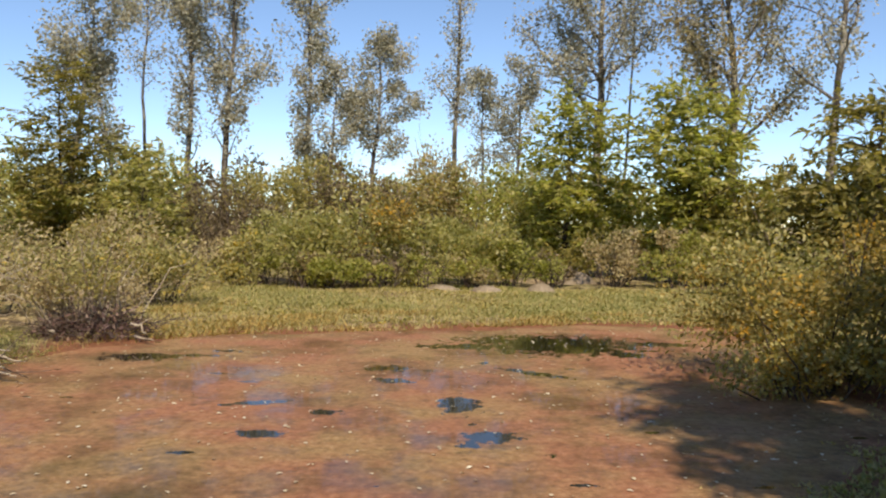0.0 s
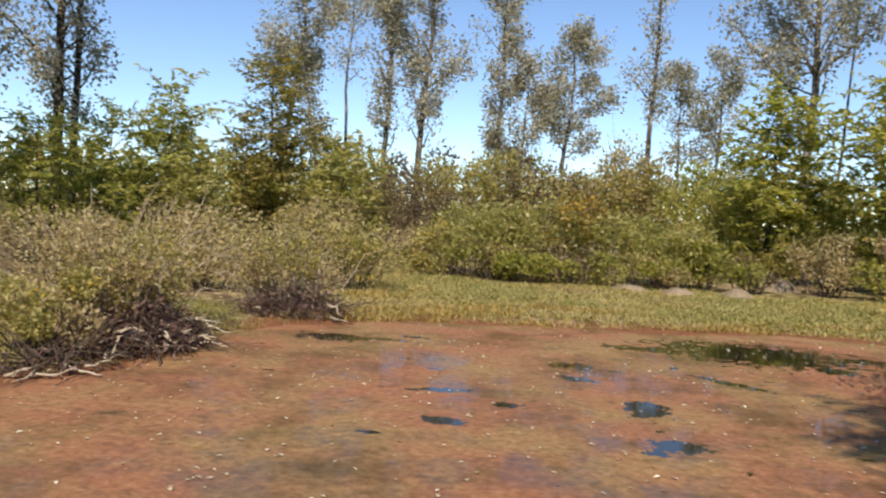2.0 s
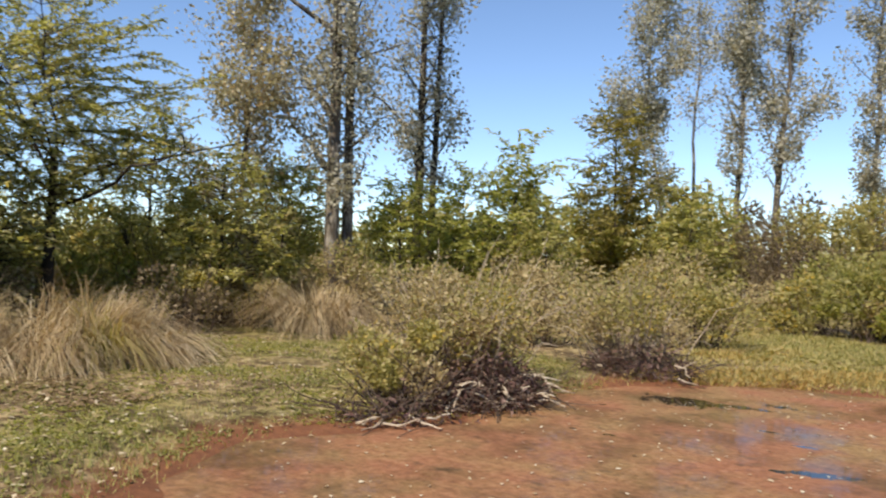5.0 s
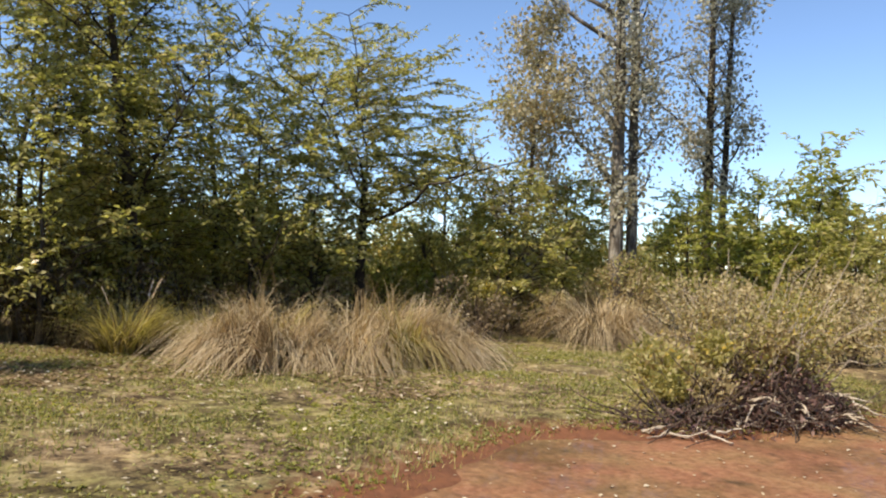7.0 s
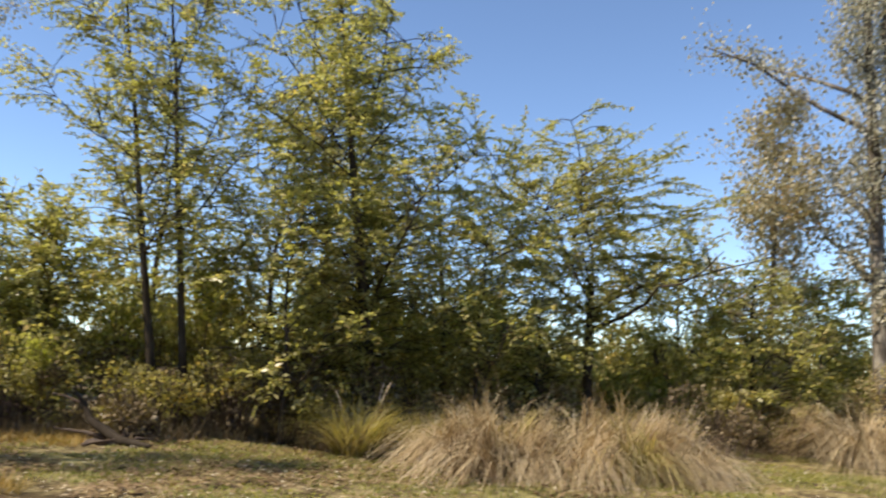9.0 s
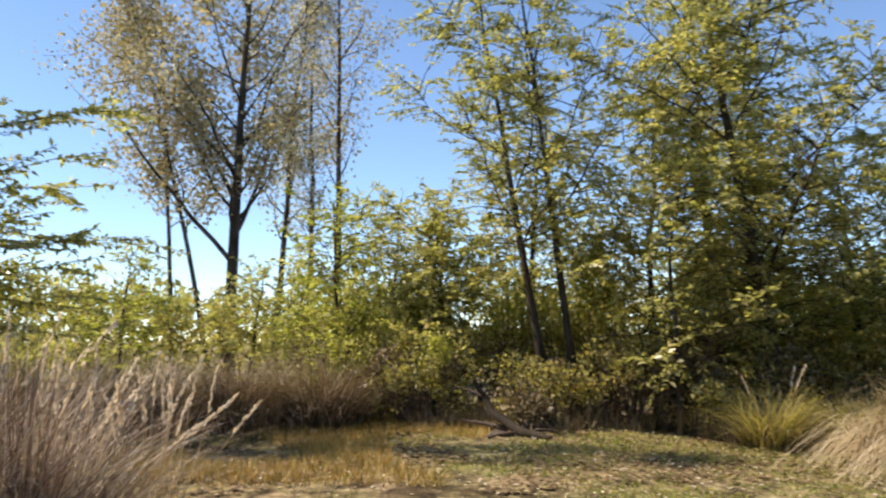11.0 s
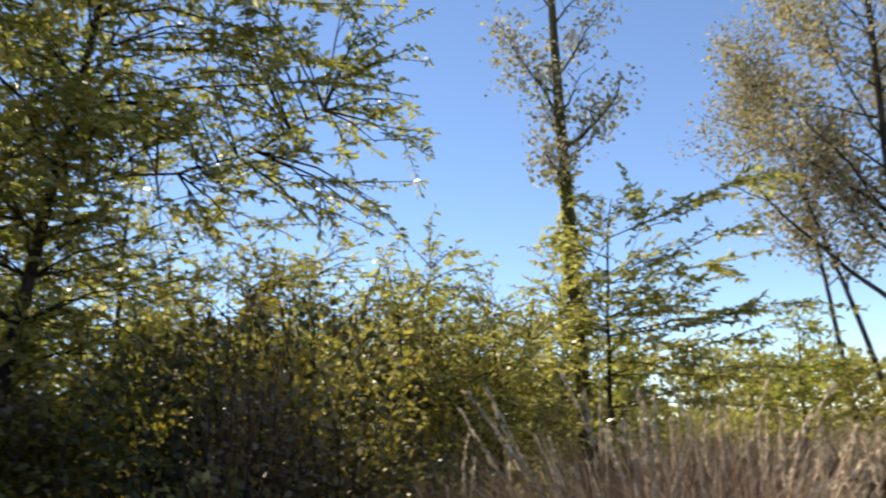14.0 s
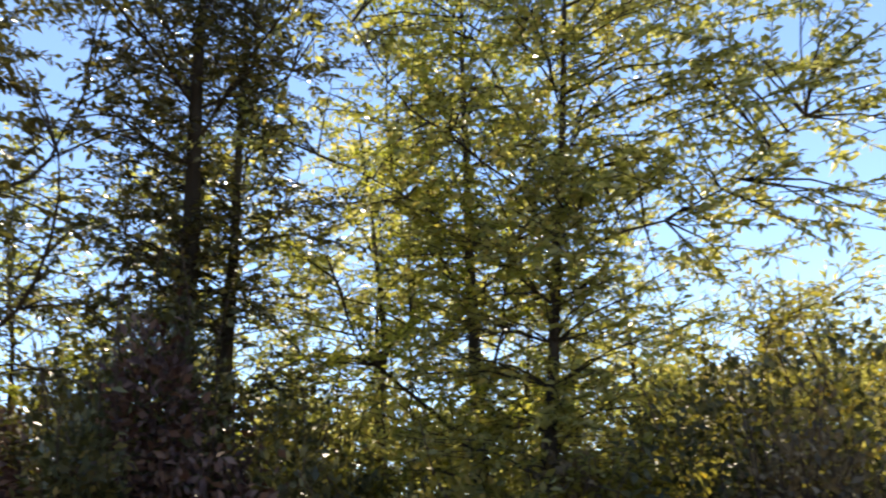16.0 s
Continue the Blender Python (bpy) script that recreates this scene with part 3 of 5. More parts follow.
def brush_pile(x, y, rx, ry, height, label, seed=1, twigs=230, sticks=16, dead=3200, turn=0.0, sticks_to=(0.0, -1.0)):
    rng = np.random.default_rng(seed)
    pile = base_of("brush_pile", x, y, label, "brush pile", "brush piles", 0.02)
    pile.rotation_euler = (0, 0, radians(turn))
    kinds = []
    for _ in range(8):
        g = Quads()
        g.tube(bough(rng, (0, 0, 0), (1, 0, 0), 1.0, 7, -0.02, 0.25), np.linspace(0.012, 0.004, 7), 4)
        kinds.append(g.build("twig", BARK_TWIG, pile).data)
        bpy.data.objects.remove(pile.children[-1])
    def heap(a):
        return 0.72 + 0.3 * np.sin(3 * a + seed) + 0.22 * np.sin(5 * a + 2 * seed)

    for _ in range(twigs):
        a, q = rng.uniform(0, 2 * np.pi), math.sqrt(rng.uniform(0, 1))
        tw = new("twig", kinds[rng.integers(8)])
        tw.parent = pile
        tw.location = (math.cos(a) * q * rx, math.sin(a) * q * ry, rng.uniform(0.05, 0.95) * height * (1 - 0.75 * q * q) * heap(a) + 0.03)
        tw.rotation_euler = (rng.uniform(-3, 3), rng.uniform(-0.25, 0.6) if tw.location.z > 0.15 else -0.15, rng.uniform(-3.1, 3.1))
        tw.scale = (rng.uniform(0.3, 0.8),) * 3
    for k in range(sticks):
        s = Quads()
        a = rng.uniform(-1, 1)
        c = np.array([a * rx * 0.9, sticks_to[1] * ry * rng.uniform(0.3, 0.8), rng.uniform(0.05, 0.4) * height])
        p = bough(rng, c, (rng.normal(0.5, 0.7), sticks_to[1] * rng.uniform(0.2, 1), rng.uniform(-0.2, 0.35)), rng.uniform(0.18, 0.45), 9, -0.06, 0.3)
        p[:, 2] = np.maximum(p[:, 2], 0.03)
        s.tube(p, np.linspace(rng.uniform(0.010, 0.02), 0.005, 9), 6)
        s.build("stick", DEADWOOD, pile, True, "bleached bare stick")
    n = dead
    a, q = rng.uniform(0, 2 * np.pi, n), np.sqrt(rng.uniform(0, 1, n))
    at = np.stack([np.cos(a) * q * rx, np.sin(a) * q * ry, rng.uniform(0.03, 1, n) * height * (1 - 0.8 * q * q) * heap(a)], 1)
    at += rng.normal(0, 0.08, (n, 3))
    at[:, 2] = np.maximum(at[:, 2], 0.02)
    lv = Quads()
    lv.leaves(at, rng.normal(size=(n, 3)), rng.uniform(0.03, 0.10, n), 0.3, rng)
    lv.build("dead_foliage", LEAF_DEAD, pile)
    return pile


def scatter(n, box, keep, rng):
    """n places in a box (x0, y0, x1, y1) where keep(x, y) holds."""
    got = np.zeros((0, 2))
    while len(got) < n:
        p = rng.uniform(0, 1, (n * 2, 2)) * (box[2] - box[0], box[3] - box[1]) + (box[0], box[1])
        got = np.concatenate([got, p[keep(p[:, 0], p[:, 1])]])
    got = got[:n]
    return np.concatenate([got, land(got[:, 0], got[:, 1])[:, None]], 1)


def patchy(x, y, s=1.0):
    return 0.5 + 0.25 * np.sin(1.3 * s * x + 2 * np.sin(0.9 * s * y)) + 0.25 * np.sin(1.7 * s * y + 1.6 * np.sin(1.1 * s * x + 2))


def grass(name, label, n, box, keep, length, mat, seed, width=0.012, bend=(0.1, 0.9), rows=2):
    rng = np.random.default_rng(seed)
    at = scatter(n, box, keep, rng)
    a = rng.uniform(0, 2 * np.pi, n)
    g = Quads()
    g.blades(at - (0, 0, 0.01), np.stack([np.cos(a), np.sin(a)], 1), rng.uniform(*length, n), rng.uniform(*bend, n), width * rng.uniform(0.6, 1.4, n), rows, rng)
    return tagged(g.build(name, mat), label, "grass", kind="stuff")


def flat_leaves(name, label, n, box, keep, size, mat, seed, lift=0.012, z=None, category="leaf"):
    rng = np.random.default_rng(seed)
    at = scatter(n, box, keep, rng)
    at[:, 2] = (at[:, 2] if z is None else z) + lift
    way = rng.normal(size=(n, 3)) * (1, 1, 0.12)
    g = Quads()
    g.leaves(at, way, rng.uniform(*size, n), 0.6, rng, 2.0, 0.1)
    return tagged(g.build(name, mat), label, category, kind="stuff")


def weeds(name, label, n, box, keep, size, mat, seed, each=7):
    """Rosettes of small leaves that stand off the ground."""
    rng = np.random.default_rng(seed)
    at = np.repeat(scatter(n, box, keep, rng), each, 0)
    m = len(at)
    a = rng.uniform(0, 2 * np.pi, m)
    way = np.stack([np.cos(a), np.sin(a), rng.uniform(0.2, 1.3, m)], 1)
    L = rng.uniform(*size, m) * np.repeat(rng.uniform(0.6, 1.3, n), each)
    g = Quads()
    g.leaves(at + normed(way) * L[:, None] * 0.6, way, L, 0.5, rng, 0.5)
    return tagged(g.build(name, mat), label, "weed", kind="stuff")


# ---- ground and pond ----
def ground_material():
    m, nt, nodes, links = material("meadow_soil")
    tc = nodes.new("ShaderNodeTexCoord")
    fine = noise_tex(nodes, links, 5.5, 9, 0.74, tc.outputs["Object"])
    wide = noise_tex(nodes, links, 0.55, 4, 0.55, tc.outputs["Object"])
    r1 = ramp(nodes, [(0.36, (0.06, 0.045, 0.028)), (0.46, (0.18, 0.14, 0.065)), (0.56, (0.31, 0.275, 0.11)), (0.68, (0.55, 0.45, 0.26))])
    r2 = ramp(nodes, [(0.37, (0.06, 0.04, 0.026)), (0.48, (0.25, 0.175, 0.10)), (0.62, (0.5, 0.38, 0.23))])
    links.new(fine.outputs["Fac"], r1.inputs[0])
    links.new(fine.outputs["Fac"], r2.inputs[0])
    pick = ramp(nodes, [(0.42, (0, 0, 0)), (0.6, (1, 1, 1))])
    links.new(wide.outputs["Fac"], pick.inputs[0])
    mix = nodes.new("ShaderNodeMix")
    mix.data_type = "RGBA"
    links.new(pick.outputs[0], mix.inputs["Factor"])
    links.new(r1.outputs[0], mix.inputs["A"])
    links.new(r2.outputs[0], mix.inputs["B"])
    worn = noise_tex(nodes, links, 2.1, 6, 0.7, tc.outputs["Object"])
    worn_r = ramp(nodes, [(0.40, (0.34, 0.31, 0.29)), (0.50, (0.92, 0.92, 0.9)), (0.66, (1.18, 1.14, 1.08))])
    links.new(worn.outputs["Fac"], worn_r.inputs[0])
    patch = nodes.new("ShaderNodeMix")
    patch.data_type, patch.blend_type = "RGBA", "MULTIPLY"
    patch.inputs["Factor"].default_value = 1.0
    links.new(mix.outputs["Result"], patch.inputs["A"])
    links.new(worn_r.outputs[0], patch.inputs["B"])
    mix = patch
    shore = nodes.new("ShaderNodeAttribute")
    shore.attribute_name = "shore"
    edge = nodes.new("ShaderNodeMath")
    edge.operation = "MULTIPLY_ADD"
    edge.inputs[1].default_value = 0.8
    links.new(fine.outputs["Fac"], edge.inputs[0])
    links.new(shore.outputs["Fac"], edge.inputs[2])
    er = ramp(nodes, [(0.55, (1, 1, 1)), (0.85, (0, 0, 0))])
    links.new(edge.outputs[0], er.inputs[0])
    red = ramp(nodes, [(0.3, (0.14, 0.06, 0.035)), (0.6, (0.26, 0.11, 0.055))])
    links.new(fine.outputs["Fac"], red.inputs[0])
    mix2 = nodes.new("ShaderNodeMix")
    mix2.data_type = "RGBA"
    links.new(er.outputs[0], mix2.inputs["Factor"])
    links.new(mix.outputs["Result"], mix2.inputs["A"])
    links.new(red.outputs[0], mix2.inputs["B"])
    p = nodes.new("ShaderNodeBsdfPrincipled")
    p.inputs["Roughness"].default_value = 0.95
    p.inputs["Specular IOR Level"].default_value = 0.2
    b = nodes.new("ShaderNodeBump")
    b.inputs["Strength"].default_value, b.inputs["Distance"].default_value = 0.9, 0.05
    links.new(fine.outputs["Fac"], b.inputs["Height"])
    links.new(b.outputs[0], p.inputs["Normal"])
    links.new(mix2.outputs["Result"], p.inputs["Base Color"])
    out = nodes.new("ShaderNodeOutputMaterial")
    links.new(p.outputs[0], out.inputs[0])
    return m


rings = np.concatenate([np.linspace(0, 22, 150), 22 * 1.09 ** np.arange(1, 60)])
spokes = 300
aa = np.linspace(0, 2 * np.pi, spokes, endpoint=False)
gx, gy = -3 + rings[:, None] * np.cos(aa)[None], 4 + rings[:, None] * np.sin(aa)[None]
gz = land(gx, gy)
gi, gj = np.meshgrid(np.arange(len(rings) - 1), np.arange(spokes), indexing="ij")
gk = (gj + 1) % spokes
g = Quads()
g.add(np.stack([gx, gy, gz], -1), np.stack([gi * spokes + gj, (gi + 1) * spokes + gj, (gi + 1) * spokes + gk, gi * spokes + gk], -1))
ground = g.build("ground", ground_material(), None, True)
shore_attr = ground.data.attributes.new("shore", "FLOAT", "POINT")
shore_attr.data.foreach_set("value", np.clip(pond_distance(gx, gy).ravel() * 0.8, -1, 1.5).astype(np.float32))
tagged(ground, "flat meadow ground of short patchy grass and bare soil", "ground", kind="structure")


def water_material():
    """A rusty mat of floating fern over dark still water, open in places."""
    m, nt, nodes, links = material("fern_covered_water")
    tc = nodes.new("ShaderNodeTexCoord")
    opened = nodes.new("ShaderNodeAttribute")
    opened.attribute_name = "opening"
    ragged = noise_tex(nodes, links, 6.5, 8, 0.7, tc.outputs["Object"])
    streaks = nodes.new("ShaderNodeMapping")
    streaks.inputs["Scale"].default_value = (1.0, 1.2, 1)
    links.new(tc.outputs["Object"], streaks.inputs[0])
    small = noise_tex(nodes, links, 3.2, 7, 0.66, streaks.outputs[0])
    s1 = nodes.new("ShaderNodeMath")
    s1.operation = "MULTIPLY_ADD"
    s1.inputs[1].default_value, s1.inputs[2].default_value = 1.9, -0.95
    links.new(ragged.outputs["Fac"], s1.inputs[0])
    s2 = nodes.new("ShaderNodeMath")
    links.new(s1.outputs[0], s2.inputs[0])
    links.new(opened.outputs["Fac"], s2.inputs[1])
    hole = ramp(nodes, [(0.49, (0, 0, 0)), (0.54, (1, 1, 1))])
    links.new(s2.outputs[0], hole.inputs[0])
    thin = ramp(nodes, [(0.57, (0, 0, 0)), (0.68, (0.6, 0.6, 0.6)), (1.0, (1, 1, 1))])
    links.new(small.outputs["Fac"], thin.inputs[0])
    wide = noise_tex(nodes, links, 0.7, 4, 0.6, tc.outputs["Object"])
    grain = noise_tex(nodes, links, 14, 8, 0.78, tc.outputs["Object"])
    a = ramp(nodes, [(0.30, (0.15, 0.06, 0.031)), (0.5, (0.31, 0.137, 0.07)), (0.70, (0.46, 0.235, 0.135))])
    b = ramp(nodes, [(0.30, (0.125, 0.075, 0.032)), (0.5, (0.295, 0.18, 0.078)), (0.70, (0.45, 0.295, 0.15))])
    links.new(grain.outputs["Fac"], a.inputs[0])
    links.new(grain.outputs["Fac"], b.inputs[0])
    wr = ramp(nodes, [(0.42, (0, 0, 0)), (0.6, (1, 1, 1))])
    links.new(wide.outputs["Fac"], wr.inputs[0])
    mix = nodes.new("ShaderNodeMix")
    mix.data_type = "RGBA"
    links.new(wr.outputs[0], mix.inputs["Factor"])
    links.new(a.outputs[0], mix.inputs["A"])
    links.new(b.outputs[0], mix.inputs["B"])
    damp = nodes.new("ShaderNodeMix")
    damp.data_type = "RGBA"
    damp.inputs["B"].default_value = (0.07, 0.05, 0.025, 1)
    links.new(thin.outputs[0], damp.inputs["Factor"])
    links.new(mix.outputs["Result"], damp.inputs["A"])
    mat_bsdf = nodes.new("ShaderNodeBsdfPrincipled")
    mat_bsdf.inputs["Specular IOR Level"].default_value = 0.3
    mat_bsdf.inputs["Roughness"].default_value = 0.72
    bump = nodes.new("ShaderNodeBump")
    bump.inputs["Strength"].default_value, bump.inputs["Distance"].default_value = 0.7, 0.012
    links.new(grain.outputs["Fac"], bump.inputs["Height"])
    links.new(bump.outputs[0], mat_bsdf.inputs["Normal"])
    links.new(damp.outputs["Result"], mat_bsdf.inputs["Base Color"])
    water = nodes.new("ShaderNodeBsdfPrincipled")
    water.inputs["Base Color"].default_value = (0.02, 0.018, 0.01, 1)
    water.inputs["Roughness"].default_value, water.inputs["IOR"].default_value = 0.04, 1.4
    film_n = noise_tex(nodes, links, 0.8, 6, 0.68, tc.outputs["Object"])
    film = ramp(nodes, [(0.44, (0, 0, 0)), (0.64, (0.6, 0.6, 0.6))])
    links.new(film_n.outputs["Fac"], film.inputs[0])
    most = nodes.new("ShaderNodeMath")
    most.operation = "MAXIMUM"
    links.new(hole.outputs[0], most.inputs[0])
    links.new(film.outputs[0], most.inputs[1])
    ms = nodes.new("ShaderNodeMixShader")
    links.new(most.outputs[0], ms.inputs[0])
    links.new(mat_bsdf.outputs[0], ms.inputs[1])
    links.new(water.outputs[0], ms.inputs[2])
    out = nodes.new("ShaderNodeOutputMaterial")
    links.new(ms.outputs[0], out.inputs[0])
    return m


def opening(x, y, cx, cy, rx, ry, turn=0.0):
    c, s = math.cos(radians(turn)), math.sin(radians(turn))
    u, v = ((x - cx) * c + (y - cy) * s) / rx, (-(x - cx) * s + (y - cy) * c) / ry
    return 1.0 - 0.5 * np.sqrt(u * u + v * v)


px, py = np.meshgrid(np.arange(-6.4, 4.8, 0.08), np.arange(0.6, 13.4, 0.08), indexing="ij")
nx, ny = px.shape
inside = pond_distance(px, py) < 0.6
pi_, pj_ = np.meshgrid(np.arange(nx - 1), np.arange(ny - 1), indexing="ij")
some = inside[:-1, :-1] & inside[1:, 1:] & inside[1:, :-1] & inside[:-1, 1:]
faces = np.stack([pi_ * ny + pj_, (pi_ + 1) * ny + pj_, (pi_ + 1) * ny + pj_ + 1, pi_ * ny + pj_ + 1], -1)[some]
used = np.unique(faces)
back = np.zeros(nx * ny, int)
back[used] = np.arange(len(used))
fx, fy = px.ravel()[used], py.ravel()[used]
g = Quads()
g.add(np.stack([fx, fy, 0 * fx], 1), back[faces])
pond = g.build("pond_water", water_material(), None, True)
holes = np.zeros(len(fx))
pool_rng = np.random.default_rng(23)
dots = [(pool_rng.uniform(-4.4, 3.0), pool_rng.uniform(4.0, 10.6), pool_rng.uniform(0.04, 0.1), pool_rng.uniform(0.02, 0.05)) for _ in range(40)]
for spot in ((1.25, 10.5, 1.25, 0.85), (2.65, 10.65, 0.45, 0.22), (2.0, 9.75, 0.25, 0.2), (0.05, 10.2, 0.6, 0.2), (-0.11, 6.95, 0.17, 0.32), (0.11, 5.92, 0.22, 0.17),
             (-0.05, 5.66, 0.12, 0.07), (-1.62, 5.9, 0.18, 0.12), (-3.69, 9.1, 0.5, 0.24), (-3.1, 9.25, 0.3, 0.1), (-2.81, 9.6, 0.2, 0.08), (-0.84, 8.63, 0.25, 0.17), (-0.77, 7.95, 0.2, 0.13),
             (0.75, 8.45, 0.45, 0.1, -35), (-2.0, 5.4, 0.14, 0.05), (-1.9, 6.9, 0.3, 0.08, 20), (-1.2, 6.6, 0.12, 0.12), *dots):
    holes = np.maximum(holes, opening(fx, fy, *spot))
pond.data.attributes.new("opening", "FLOAT", "POINT").data.foreach_set("value", np.clip(holes, 0, 1).astype(np.float32))
tagged(pond, "still pond covered by a rusty red floating fern mat with dark open patches", "pond", kind="structure")

# ---- far woods ----
rng = np.random.default_rng(5)
n = 30000
fa, fr = rng.uniform(0, 2 * np.pi, n), rng.uniform(48, 75, n)
ridge = 3.4 + 1.0 * np.sin(fa * 9 + 1) + 0.9 * np.sin(fa * 23) + 0.5 * np.sin(fa * 61)
fz = rng.uniform(0, 1, n) ** 0.8 * np.maximum(ridge, 1.0) * (fr / 58)
g = Quads()
g.leaves(np.stack([fr * np.cos(fa), fr * np.sin(fa), fz], 1), rng.normal(size=(n, 3)), rng.uniform(0.35, 0.8, n), 0.7, rng)
tagged(g.build("far_woods", LEAF_SHRUB), "low belt of olive scrub in the distance", "woods", kind="stuff")

# ---- tall trees beyond the pond ----
POP = "tall sparse poplar with pale trunk and thin greyish autumn leaves"
poplar(-14.9, 31.0, 12.0, POP, (1.4, 0.2), 0.16, 0.45, 0.15, 22, 45, 4200, 0.17, 11, forks=((0.55, 60, 2.2, 55),))
poplar(-12.6, 31.0, 8.6, "slender poplar leaning over, with thin greyish leaves", (-1.5, 0), 0.12, 0.4, 0.10, 16, 55, 1500, 0.16, 12)
poplar(-14.1, 37.5, 13.5, "very thin bare poplar with a tuft of leaves at its top", (-0.9, 0), 0.12, 0.55, 0.09, 16, 40, 1300, 0.16, 13)
poplar(-11.2, 34.3, 15.0, POP, (0.2, 0), 0.15, 0.25, 0.10, 26, 55, 4200, 0.17, 14)
poplar(-9.8, 34.7, 15.5, POP, (0.8, 0), 0.17, 0.25, 0.12, 26, 50, 4800, 0.17, 15, forks=((0.45, -60, 2.8, 35),))
poplar(-7.1, 39.4, 15.5, POP, (0.4, 0), 0.16, 0.25, 0.10, 26, 55, 4200, 0.18, 16, forks=((0.75, -70, 2.5, 40),))
poplar(-3.9, 39.9, 10.4, "round-crowned poplar with a slanting trunk and pale leaves", (0.9, 0), 0.16, 0.42, 0.20, 22, 40, 4600, 0.18, 17)
poplar(-6.0, 39.0, 8.8, "small poplar with a dense greyish crown", (0.3, 0), 0.12, 0.3, 0.16, 18, 50, 2600, 0.18, 18)
poplar(0.2, 42.0, 18.0, "thin tall poplar with a curved bare limb", (0.2, 0), 0.17, 0.35, 0.08, 24, 60, 1500, 0.18, 19, forks=((0.42, 70, 2.2, 30),))
poplar(1.9, 44.0, 9.4, "small far poplar with sparse pale leaves", (0.1, 0), 0.12, 0.45, 0.14, 16, 45, 1700, 0.18, 20)
poplar(3.6, 41.9, 9.8, "small far poplar with sparse pale leaves", (0.2, 0), 0.13, 0.35, 0.18, 18, 45, 2600, 0.18, 21)
poplar(5.4, 29.5, 13.5, "broad poplar with a wide open crown of greyish leaves", (-0.2, 0), 0.21, 0.42, 0.22, 24, 42, 6500, 0.16, 22,
       forks=((0.42, 60, 4.2, 42), (0.5, 50, 3.6, 50), (0.5, -60, 3.0, 55), (0.62, 80, 3.2, 35)))
poplar(6.6, 31.3, 12.5, "bare thin trunk with few leaves", (0.6, 0), 0.08, 0.6, 0.08, 12, 55, 700, 0.16, 23)
poplar(8.9, 25.5, 11.5, "broad poplar with a dense rounded brownish crown", (-0.3, 0), 0.20, 0.38, 0.25, 26, 45, 9000, 0.15, 24,
       forks=((0.36, -75, 4.0, 48), (0.45, 70, 3.0, 45), (0.55, 90, 2.6, 40)), mat=LEAF_POPLAR_WARM)
poplar(10.6, 22.8, 12.5, POP, (0.3, 0), 0.15, 0.45, 0.15, 18, 50, 2300, 0.14, 25, forks=((0.55, -60, 3.2, 45), (0.42, 75, 2.6, 40)))

# ---- poplars beside the clearing ----
poplar(-12.8, 12.68, 14.5, "tall poplar with mottled pale bark and thin leaves down its trunk", (-0.25, 0.0), 0.17, 0.16, 0.085, 36, 50, 5200, 0.11, 31, clump=0.24, straight=True,
       forks=((0.43, 141, 3.7, 24), (0.47, 150, 2.6, 34), (0.22, 120, 1.8, 52), (0.30, 95, 1.6, 50)))
poplar(-12.87, 13.2, 13.5, "tall poplar with mottled pale bark and thin leaves down its trunk", (-0.1, -0.05), 0.14, 0.2, 0.08, 30, 50, 3200, 0.11, 32, clump=0.24, straight=True)
poplar(-14.28, 17.31, 14.0, "tall dark-trunked poplar with leaves close along its trunk", (0.0, 0.1), 0.15, 0.22, 0.08, 30, 55, 3300, 0.13, 33, clump=0.26, straight=True, bark=BARK_DARK,
       forks=((0.33, 131, 1.9, 36),))
poplar(-14.02, 17.52, 12.8, "tall dark-trunked poplar with leaves close along its trunk", (0.25, 0.15), 0.12, 0.22, 0.08, 26, 55, 2500, 0.13, 34, clump=0.26, straight=True, bark=BARK_DARK)
poplar(-14.3, 11.3, 6.8, "young poplar with yellowing leaves", (0.3, 0.2), 0.08, 0.14, 0.20, 28, 42, 5200, 0.11, 35, mat=LEAF_POPLAR_WARM, clump=0.25, straight=True)

# ---- locusts ----
locust(-11.0, 22.8, 6.0, 2.3, "conical feathery locust with green sprays", 0.2, 0.09, 7, 230, 0.05, 41, LEAF_DARK, leaf=0.18, twig=1.5, step=0.09, fill=1.6)
locust(-9.4, 24.5, 3.8, 1.8, "low feathery locust with pale green sprays", 0.2, 0.06, 6, 70, 0.08, 42, leaf=0.23, twig=1.5, step=0.11)
locust(-13.0, 21.0, 3.8, 2.0, "low feathery locust with pale green sprays", 0.2, 0.06, 6, 80, 0.08, 43, leaf=0.23, twig=1.5, step=0.11)
locust(3.3, 23.5, 5.4, 2.2, "bushy upright locust with fresh green leaves", 0.2, 0.09, 8, 180, 0.04, 44, LEAF_GREEN, leaf=0.23, twig=1.5, step=0.10, fill=1.8)
locust(6.3, 21.2, 5.2, 2.7, "broad locust with bright fresh green leaves", 0.2, 0.10, 9, 210, 0.04, 45, LEAF_GREEN, leaf=0.23, twig=1.5, step=0.10, fill=1.8)
locust(9.4, 17.6, 4.6, 2.6, "dark green locust with drooping sprays", 0.2, 0.09, 8, 150, 0.12, 46, LEAF_DARK, leaf=0.23, twig=1.5, step=0.09)
